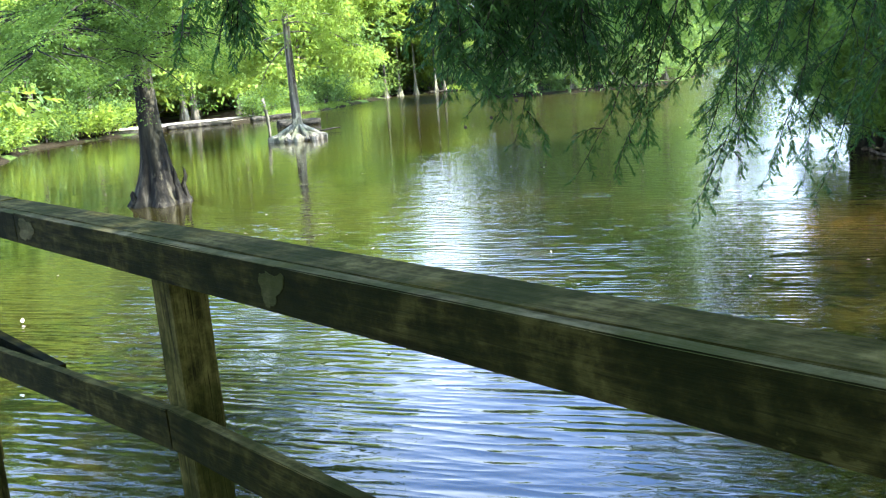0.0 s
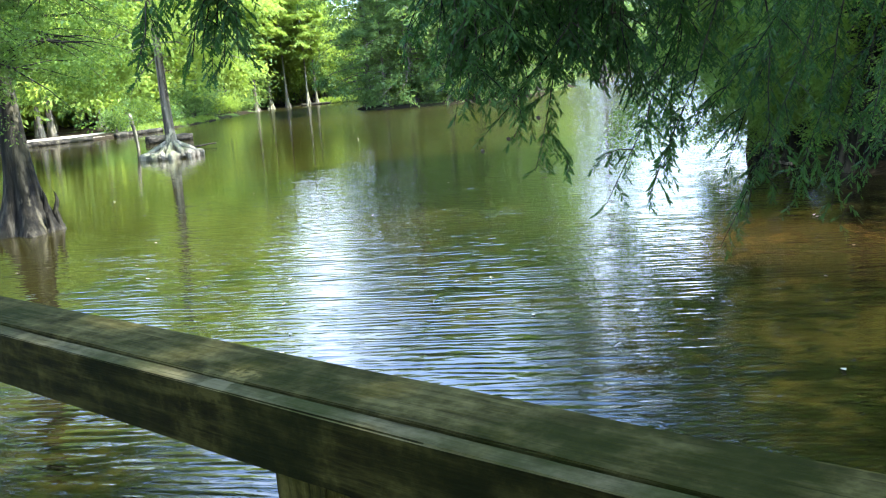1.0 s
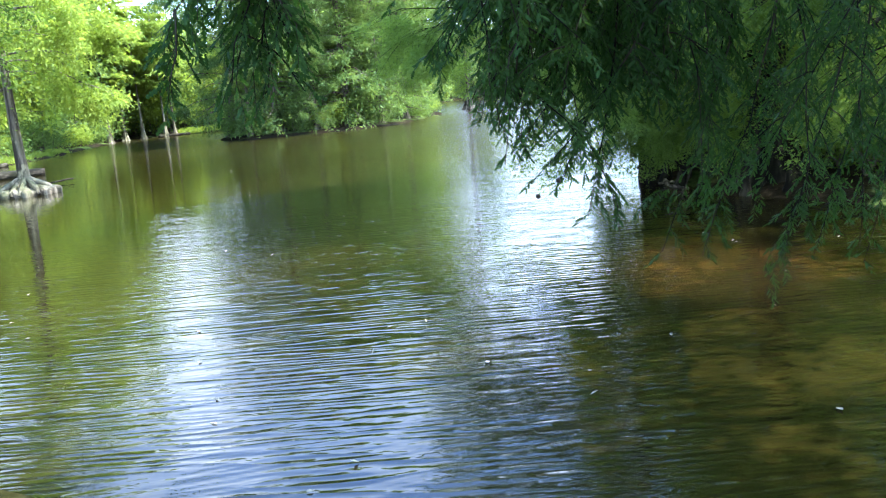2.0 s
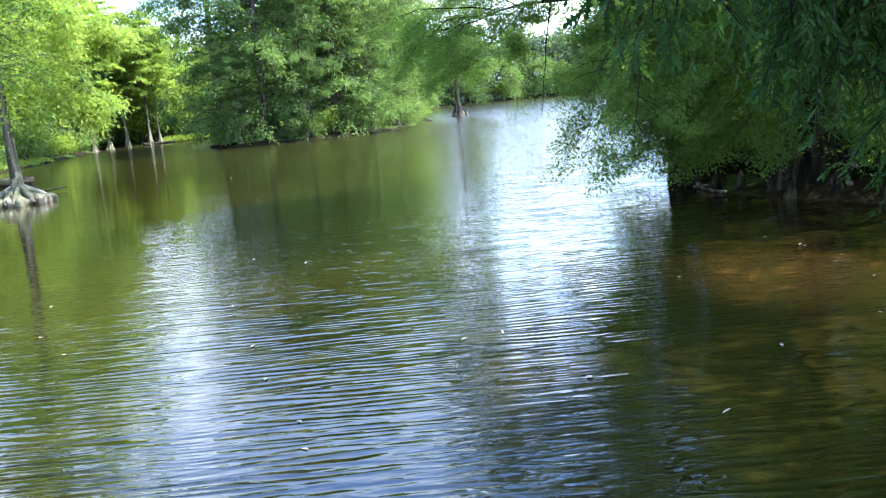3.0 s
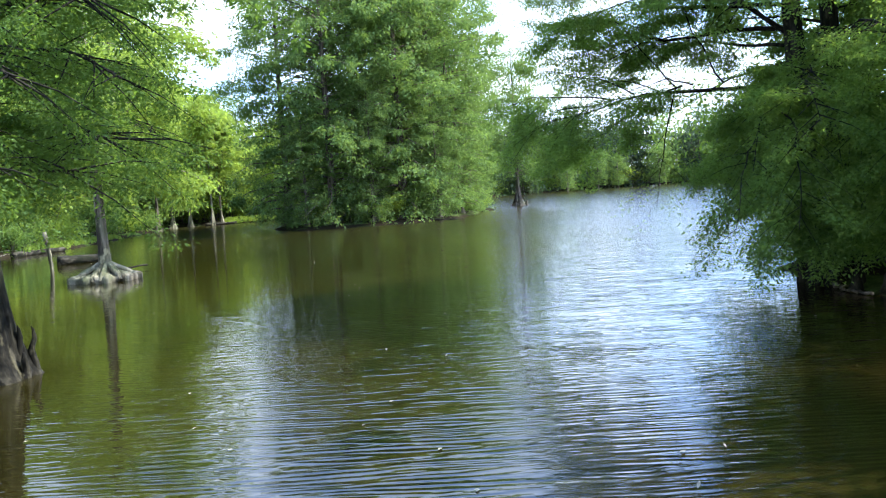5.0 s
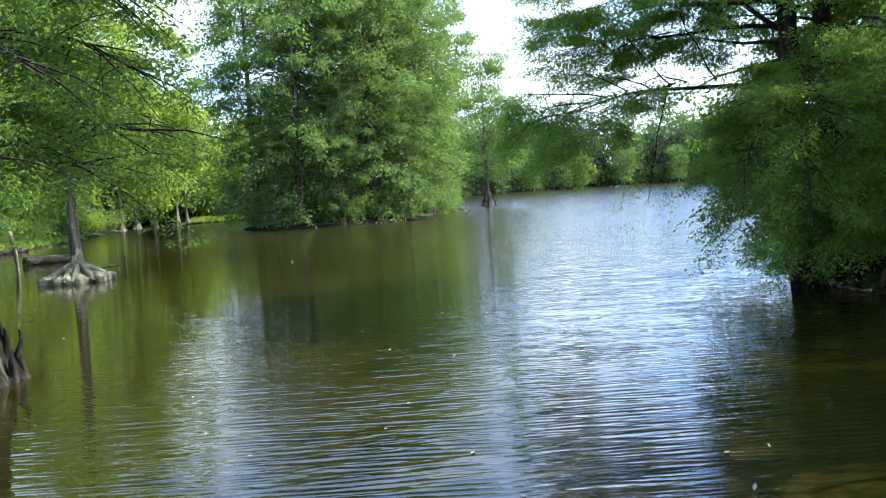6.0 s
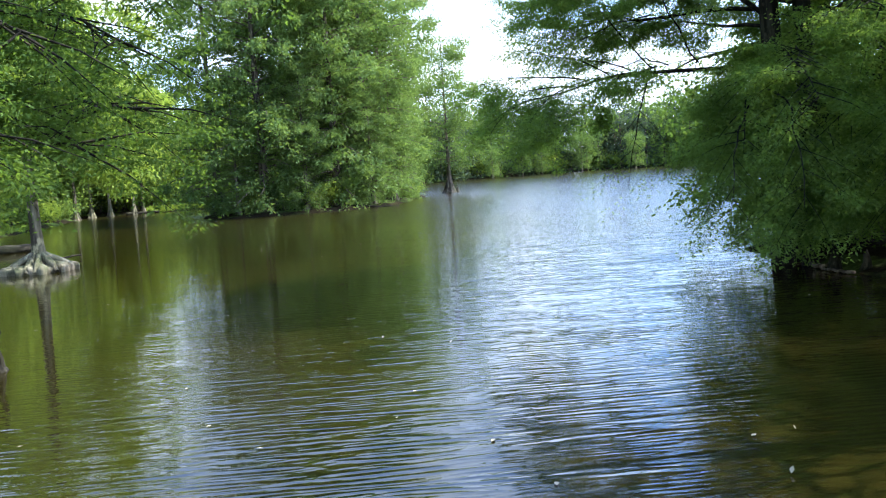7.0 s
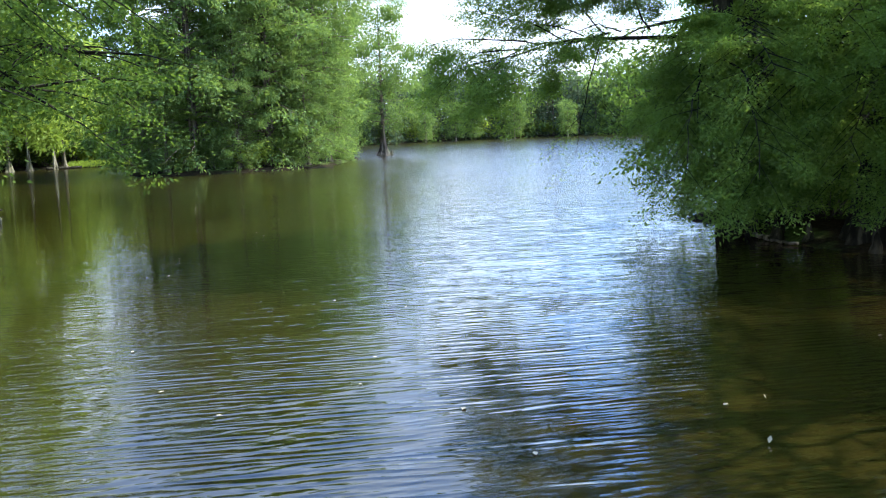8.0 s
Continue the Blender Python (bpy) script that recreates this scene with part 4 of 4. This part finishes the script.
TIPS = [(0.11, 6.37, 2.68), (0.26, 6.35, 2.59), (0.56, 6.57, 2.19), (0.86, 6.89, 2.74), (1.01, 6.54, 2.05), (1.29, 6.62, 1.93),
        (1.54, 7.16, 2.04), (1.60, 6.41, 2.37), (1.87, 6.87, 1.65), (2.19, 7.38, 2.15), (2.23, 7.09, 1.72), (2.64, 7.19, 1.74),
        (2.94, 7.37, 1.61), (2.97, 7.10, 1.79), (3.42, 7.52, 1.85), (3.72, 7.81, 2.24)]
rb = random.Random(3)
for k, (x, y, z) in enumerate(TIPS):
    hanging_bough(200 + k, (x + rb.uniform(-0.2, 1.3), y + rb.uniform(-0.25, 0.45), 4.1 + rb.uniform(-0.1, 0.35)), (x, y, z + 0.08), (rb.uniform(-0.2, 0.35), 0.0, 0.08), 22, 0.17)
# the thicker tangle at the near end, thinner further out
for k in range(22):
    x = 0.1 + 1.6 * (k / 21) ** 1.4 + rb.uniform(-0.12, 0.12)
    y = 6.45 + 0.2 * x + rb.uniform(-0.3, 0.5)
    hanging_bough(240 + k, (x + rb.uniform(-0.3, 0.6), y + 0.1, 4.5), (x, y, rb.uniform(2.9, 3.35)), (rb.uniform(-0.25, 0.25), 0, 0.05), 24, 0.27)
for k in range(9):
    x = 0.15 + 0.11 * k + rb.uniform(-0.05, 0.05)
    y = 6.4 + rb.uniform(-0.2, 0.5)
    hanging_bough(300 + k, (x + rb.uniform(-0.1, 0.5), y + 0.1, 4.2), (x, y, rb.uniform(2.78, 3.0)), (rb.uniform(-0.2, 0.2), 0, 0.05), 24, 0.22)
# the shorter bough that hangs apart
for k, (x, y, z, r) in enumerate([(-1.2, 5.6, 3.10, 0.13), (-1.1, 5.62, 3.14, 0.13), (-1.32, 5.5, 3.16, 0.13), (-1.44, 5.4, 3.2, 0.12), (-1.04, 5.6, 3.2, 0.12), (-1.2, 5.5, 3.35, 0.15), (-1.1, 5.45, 3.4, 0.15)]):
    hanging_bough(270 + k, (-1.0 + 0.1 * (k % 3), 5.4, 4.3), (x, y, z), (0.06 - 0.03 * k, 0, 0.05), 26, r)
for k, (x, y, z) in enumerate([(0.23, 6.33, 2.55), (0.43, 6.51, 2.59), (0.62, 6.5, 2.7)]):
    bm = bmesh.new()
    bmesh.ops.create_icosphere(bm, subdivisions=2, radius=0.013)
    for v in bm.verts:
        v.co *= 1 + 0.12 * math.sin(v.co.x * 400) * math.sin(v.co.z * 380)
    ob = part("cone", bm, CONE_MAT, near_tree, "round brown cypress cone")
    ob.matrix_basis = Matrix.Translation(Vector((x, y, z)) - near_base)

# ---- the wooded point ----
point_sets = [tree_meshes(40 + k, h, 0.36, 1.2, 0.9, 1.1, r, 84, 34000, (0.27, 0.12), m, BARK, profile=p, skirt=0.2, rise=0.42, droop=0.32,
                          twig_gap=0.6, top_full=0.6, twig_max=1.9, sides=16, twigs=0.25, clump=0.28, uneven=0.9)
              for k, (h, r, m, p) in enumerate([(22, 5.4, LEAF_WOOD, 0.75), (23, 5.6, LEAF_WOOD, 0.8), (20.5, 5.2, LEAF_WOOD, 0.7)])]
for k, (x, y, v, turn, size) in enumerate([(5.6, 77.0, 0, 20, 0.9), (8.6, 73.6, 1, 310, 1.0), (14.2, 73.2, 2, 140, 1.0), (17.4, 75.0, 1, 80, 0.95),
                                           (20.4, 79.6, 2, 250, 0.95), (11.6, 77.6, 0, 30, 1.05), (16.8, 72.4, 0, 160, 0.42), (11.4, 71.8, 0, 70, 0.5), (19.8, 75.8, 2, 10, 0.5),
                                           (15.5, 81, 1, 300, 1.05), (19.5, 86, 0, 200, 0.95), (22.6, 86.5, 2, 40, 0.8), (22.4, 80.6, 0, 60, 0.45), (6.4, 72.8, 2, 200, 0.4)]):
    plant("cypress_tree", point_sets[v], (x, y, ground_at(x, y) - 0.05), "tall dense bald cypress on the wooded point", "trees on the point", turn, size)

# ---- slender stems at the head of the cove ----
stem_set = tree_meshes(55, 14, 0.13, 1.9, 0.55, 5.2, 2.6, 24, 5600, (0.4, 0.17), LEAF_SUNLIT, BARK_PALE, profile=0.5, rise=0.4, twig_gap=0.6, spread=0.28)
for x, y, turn, size in ((-1.5, 98.2, 0, 1.0), (0.7, 98.0, 90, 0.95), (-3.2, 97.0, 200, 1.05), (1.6, 98.6, 140, 0.9), (-4.6, 94.5, 30, 1.1)):
    plant("cypress_tree", stem_set, (x, y, -0.02), "slender pale cypress stem with a flared foot", "slender cypresses in the cove", turn, size)

# ---- woods on the banks ----
wood_sets = [tree_meshes(60 + k, h, 0.2, 0.8, 0.6, cz, r, 40, n, (0.4, 0.2), m, b, profile=p, twig_gap=0.8, rise=0.45, sides=10, twigs=0.0, clump=0.42)
             for k, (h, cz, r, n, m, b, p) in enumerate([
                 (14, 1.4, 4.4, 6500, LEAF_WOOD, BARK_PALE, 0.6), (16, 3.0, 4.2, 6500, LEAF_WOOD, BARK, 0.6),
                 (12, 2.0, 4.2, 6500, LEAF_SUNLIT, BARK_PALE, 0.5), (18, 3.5, 4.4, 6500, LEAF_WOOD, BARK, 0.65)])]
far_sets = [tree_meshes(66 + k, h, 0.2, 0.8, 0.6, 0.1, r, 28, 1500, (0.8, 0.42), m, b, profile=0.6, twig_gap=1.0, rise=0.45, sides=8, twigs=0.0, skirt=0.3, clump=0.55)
            for k, (h, r, m, b) in enumerate([(14, 4.6, LEAF_WOOD, BARK), (13, 4.4, LEAF_SUNLIT, BARK), (16, 4.8, LEAF_FAR, BARK), (13, 4.8, LEAF_FAR, BARK)])]
rw = random.Random(7)


def wood_strip(points, depth, rows, gap, label, group, sizes=(0.8, 1.15), kinds=(0, 1, 2, 3), first=1.8, sets=wood_sets):
    """Trees standing along a shore line, row behind row."""
    for r in range(rows):
        for (x0, y0), (x1, y1) in zip(points, points[1:]):
            ln = math.hypot(x1 - x0, y1 - y0)
            nx, ny = -(y1 - y0) / ln, (x1 - x0) / ln
            count = max(1, int(ln / gap))
            for q in range(count):
                f = (q + rw.random()) / count
                off = first + depth * (r + rw.uniform(-0.3, 0.3))
                x, y = x0 + (x1 - x0) * f + nx * off, y0 + (y1 - y0) * f + ny * off
                if shore_distance(np.array([x]), np.array([y]))[0] > -0.7:
                    continue
                low = 0.62 if -3 < x < 14 and y > 90 else 1.0      # younger growth at the head of the cove
                plant("woodland_tree", sets[rw.choice(kinds)], (x, y, ground_at(x, y) - 0.05), label, group, rw.uniform(0, 360), rw.uniform(*sizes) * low)


wood_strip([(-31, 28), (-21, 44), (-24, 53), (-19.5, 63.5), (-14, 66.5), (-8.2, 79), (-3, 100), (10, 99)], 5.0, 2, 4.0,
           "sunlit green tree on the pond bank", "woods along the bank", (1.1, 1.5), (0, 2, 2, 2, 1, 3), 4.6)
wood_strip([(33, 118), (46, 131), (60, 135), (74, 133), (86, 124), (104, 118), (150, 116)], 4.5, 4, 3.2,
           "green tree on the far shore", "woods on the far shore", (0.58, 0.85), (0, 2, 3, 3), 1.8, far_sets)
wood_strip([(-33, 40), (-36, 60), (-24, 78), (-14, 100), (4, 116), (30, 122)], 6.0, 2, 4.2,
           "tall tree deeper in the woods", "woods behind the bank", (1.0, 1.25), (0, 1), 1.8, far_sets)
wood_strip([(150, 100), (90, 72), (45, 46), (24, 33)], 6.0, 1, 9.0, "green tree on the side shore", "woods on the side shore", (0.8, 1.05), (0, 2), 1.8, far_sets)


for x, y, turn, size in ((55.0, 128.5, 20, 0.36), (61.5, 131.0, 140, 0.44), (65.0, 131.0, 250, 0.38), (71.5, 129.5, 60, 0.46), (78.0, 124.0, 310, 0.42)):
    plant("cypress_tree", wood_sets[0], (x, y, -0.02), "small pale-green cypress in the far shallows", "small cypresses on the far shore", turn, size)

for x, y, turn, size in ((-6.0, 104.0, 20, 1.0), (-3.4, 102.4, 100, 0.9), (-1.0, 103.6, 200, 1.0), (1.4, 102.2, 310, 0.95)):
    plant("woodland_tree", wood_sets[2], (x, y, ground_at(x, y) - 0.05), "bright green tree behind the cove", "woods behind the cove", turn, size)


for k in range(10):
    x, y = -14.0 + 2.5 * k + rw.uniform(-0.6, 0.6), 109.0 + rw.uniform(0, 4)
    plant("woodland_tree", far_sets[1], (x, y, ground_at(x, y) - 0.05), "bright green tree behind the cove", "woods behind the cove", rw.uniform(0, 360), rw.uniform(0.65, 0.9))


# ---- shrubs, grass and logs on the banks ----
def shrub_meshes(seed, height, radius, leaves, leaf, mat):
    rng = np.random.default_rng(seed)
    stems, tops = [], []
    for k in range(9):
        az, sp = rng.uniform(0, 6.283), radius * rng.uniform(0.3, 1.0)
        q = np.linspace(0, 1, 6)[:, None]
        e = np.array([sp * math.cos(az), sp * math.sin(az), height * rng.uniform(0.6, 1.0)])
        p = e * q + np.array([0, 0, 0.25 * height]) * (q * (1 - q)) * 2
        stems.append(tube_arrays(p, np.linspace(0.025, 0.006, 6), 4))
        tops.append(p[2:])
    tops = np.concatenate(tops)
    c = tops[rng.integers(0, len(tops), leaves)] + rng.normal(0, 1, (leaves, 3)) * np.array([0.3, 0.3, 0.2]) * radius
    c[:, 2] = np.maximum(c[:, 2], 0.06)
    way = unit(c * np.array([1, 1, 0.4]) + rng.normal(0, 0.5, (leaves, 3)))
    return mesh_from("stem_work", *join_arrays(stems), BARK, True), mesh_from("leafage", *leaf_quads(rng, c, way, *leaf), mat)


shrub_sets = [shrub_meshes(91, 1.5, 1.3, 1050, (0.21, 0.12), LEAF_SUNLIT), shrub_meshes(92, 2.2, 1.4, 1050, (0.23, 0.13), LEAF_WOOD),
              shrub_meshes(93, 1.0, 1.5, 1000, (0.2, 0.12), LEAF_WOOD), shrub_meshes(94, 1.5, 1.3, 2600, (0.11, 0.045), LEAF_CYPRESS)]


def shrub(kind, x, y, turn, size, label, group):
    ob = new("shrub")
    ob.matrix_basis = pose(x, y, ground_at(x, y) - 0.03, 0, 0, turn) @ Matrix.Scale(size, 4)
    attach("stem_work", shrub_sets[kind][0], ob)
    attach("leafage", shrub_sets[kind][1], ob)
    tagged(ob, label, "shrub", group)


for (x0, y0), (x1, y1), n in [((-31, 28), (-21, 44), 14), ((-21, 44), (-24, 53), 12), ((-24, 53), (-20, 61), 10), ((-13, 67.5), (-8.2, 79), 8), ((-8.2, 79), (-3.4, 99), 14), ((4.6, 77), (6, 72), 3), ((6, 72), (15.4, 70.6), 10), ((15.4, 70.6), (25.6, 84), 12),
                              ((26, 85), (33, 120), 8), ((13, 28), (24, 35), 6), ((12.2, 25), (12.4, 16.5), 11), ((-3, 100.5), (9, 99.5), 9), ((33, 119), (46, 132), 9), ((46, 132), (74, 134), 14), ((74, 134), (104, 118), 16)]:
    for q in range(n):
        f = (q + rw.random()) / n
        ln = math.hypot(x1 - x0, y1 - y0)
        off = rw.uniform(0.8, 2.0)
        x, y = x0 + (x1 - x0) * f - (y1 - y0) / ln * off, y0 + (y1 - y0) * f + (x1 - x0) / ln * off
        if shore_distance(np.array([x]), np.array([y]))[0] < -0.3:
            shrub(3 if y < 26 and x > 0 else rw.choice((0, 1, 2)), x, y, rw.uniform(0, 360), rw.uniform(0.7, 1.25) * (1.5 if y > 96 else 1.0), "low green shrub at the water's edge", "shrubs along the bank")


def log(x, y, z, length, r, turn, tilt, seed, label, mat=LOG_BARK):
    rng = np.random.default_rng(seed)
    q = np.linspace(-0.5, 0.5, 12)
    p = np.stack([q * length, rng.normal(0, 0.02, 12), rng.normal(0, 0.015, 12)], -1)
    rr = r * (1 + rng.normal(0, 0.05, 12)) * np.linspace(1.1, 0.75, 12)
    v, f = tube_arrays(np.concatenate([p[:1], p, p[-1:]]), np.concatenate([[0.01], rr, [0.01]]), 12)
    ob = new("fallen_log", mesh_from("fallen_log", v, f, mat, True))
    ob.matrix_basis = pose(x, y, z, 0, tilt, turn)
    tagged(ob, label, "log", "logs at the waterline")


log(-16.8, 64.9, 0.12, 4.6, 0.22, 25, 0, 1, "dark fallen log lying along the waterline")
log(-12.0, 68.2, 0.12, 4.2, 0.20, 50, 0, 2, "dark fallen log lying along the waterline")
log(-8.2, 55.5, 0.16, 2.6, 0.28, 8, 0, 3, "thick dark log half sunk in the pond")
log(-20.6, 62.0, 0.10, 3.8, 0.18, 48, 0, 4, "dark fallen log lying along the waterline")
log(-5.9, 47.5, 0.10, 2.0, 0.05, 12, -4, 5, "thin bare branch lying in the water")
log(-9.5, 51.9, 0.6, 2.6, 0.10, 10, 84, 6, "grey dead stake standing in the water", BARK_PALE)
log(1.5, 98.0, 0.12, 3.2, 0.16, 8, 0, 7, "dark fallen log at the foot of the cove")
log(16.4, 70.9, 0.04, 3.6, 0.10, -20, 3, 8, "dark log under the overhanging trees")
log(11.1, 22.4, 0.07, 1.5, 0.05, 60, 0, 9, "pale driftwood stick on the muddy bank", BARK_PALE)
log(10.7, 21.3, 0.06, 1.1, 0.035, 84, 0, 10, "pale driftwood stick on the muddy bank", BARK_PALE)
log(10.9, 21.9, 0.09, 0.8, 0.03, 20, 3, 11, "short pale stick on the muddy bank", BARK_PALE)


def grass_patch(name, x0, x1, y0, y1, count, height, seed, label):
    rng = np.random.default_rng(seed)
    x, y = rng.uniform(x0, x1, count), rng.uniform(y0, y1, count)
    keep = shore_distance(x, y) < 0.1
    x, y = x[keep], y[keep]
    z = np.maximum(ground_height(x, y), 0)
    base = np.stack([x, y, z], -1)
    way = np.array([0, 0, 1.0]) + rng.normal(0, 0.35, (len(x), 3))
    v, f = leaf_quads(rng, base, way, height, 0.07, rng.normal(0, 1, (len(x), 3)))
    tagged(new(name, mesh_from(name, v, f, LEAF_SUNLIT)), label, "grass", kind="stuff")


grass_patch("grass", 2.0, 10.0, 95.5, 100.5, 9000, 0.5, 1, "bright grass on the bank of the cove")
grass_patch("grass", -13.0, -7.0, 69.0, 82.0, 6000, 0.35, 2, "sunlit grass and weeds on the bank")

# pale sandy path behind the bank
sv, sf = [], []
line = [(-22.5, 64.0), (-20.5, 65.2), (-18, 66.4), (-15.2, 67.8), (-12.8, 70.4)]
for k, (x, y) in enumerate(line):
    for w in (-1.4, 1.2):
        sv.append((x - 0.25 * w, y + w, ground_at(x - 0.25 * w, y + w) + 0.05))
sf = [(2 * k, 2 * k + 2, 2 * k + 3, 2 * k + 1) for k in range(len(line) - 1)]
tagged(new("path", mesh_from("path", sv, sf, SAND)), "pale sandy path along the bank", "path", kind="structure")


def floating_leaves():
    """Fallen leaves and fluff lying on the water."""
    rng = np.random.default_rng(77)
    n = 260
    x, y = rng.uniform(-16, 22, n), rng.uniform(8, 68, n)
    keep = shore_distance(x, y) > 0.6
    base = np.stack([x, y, np.full(n, 0.012)], -1)[keep]
    way = np.stack([rng.normal(0, 1, len(base)), rng.normal(0, 1, len(base)), rng.uniform(0.05, 0.35, len(base))], -1)
    v, f = leaf_quads(rng, base, way, 0.085, 0.05, np.tile([0, 0, 1.0], (len(base), 1)))
    v[:, 2] = np.maximum(v[:, 2], 0.006)
    tagged(new("floating_leaves", mesh_from("floating_leaves", v, f, FLOAT_MAT)), "pale fallen leaves floating on the water", "leaves", kind="stuff")


FLOAT_MAT = plain_material("dry_pale_leaf", (0.42, 0.36, 0.24))
floating_leaves()
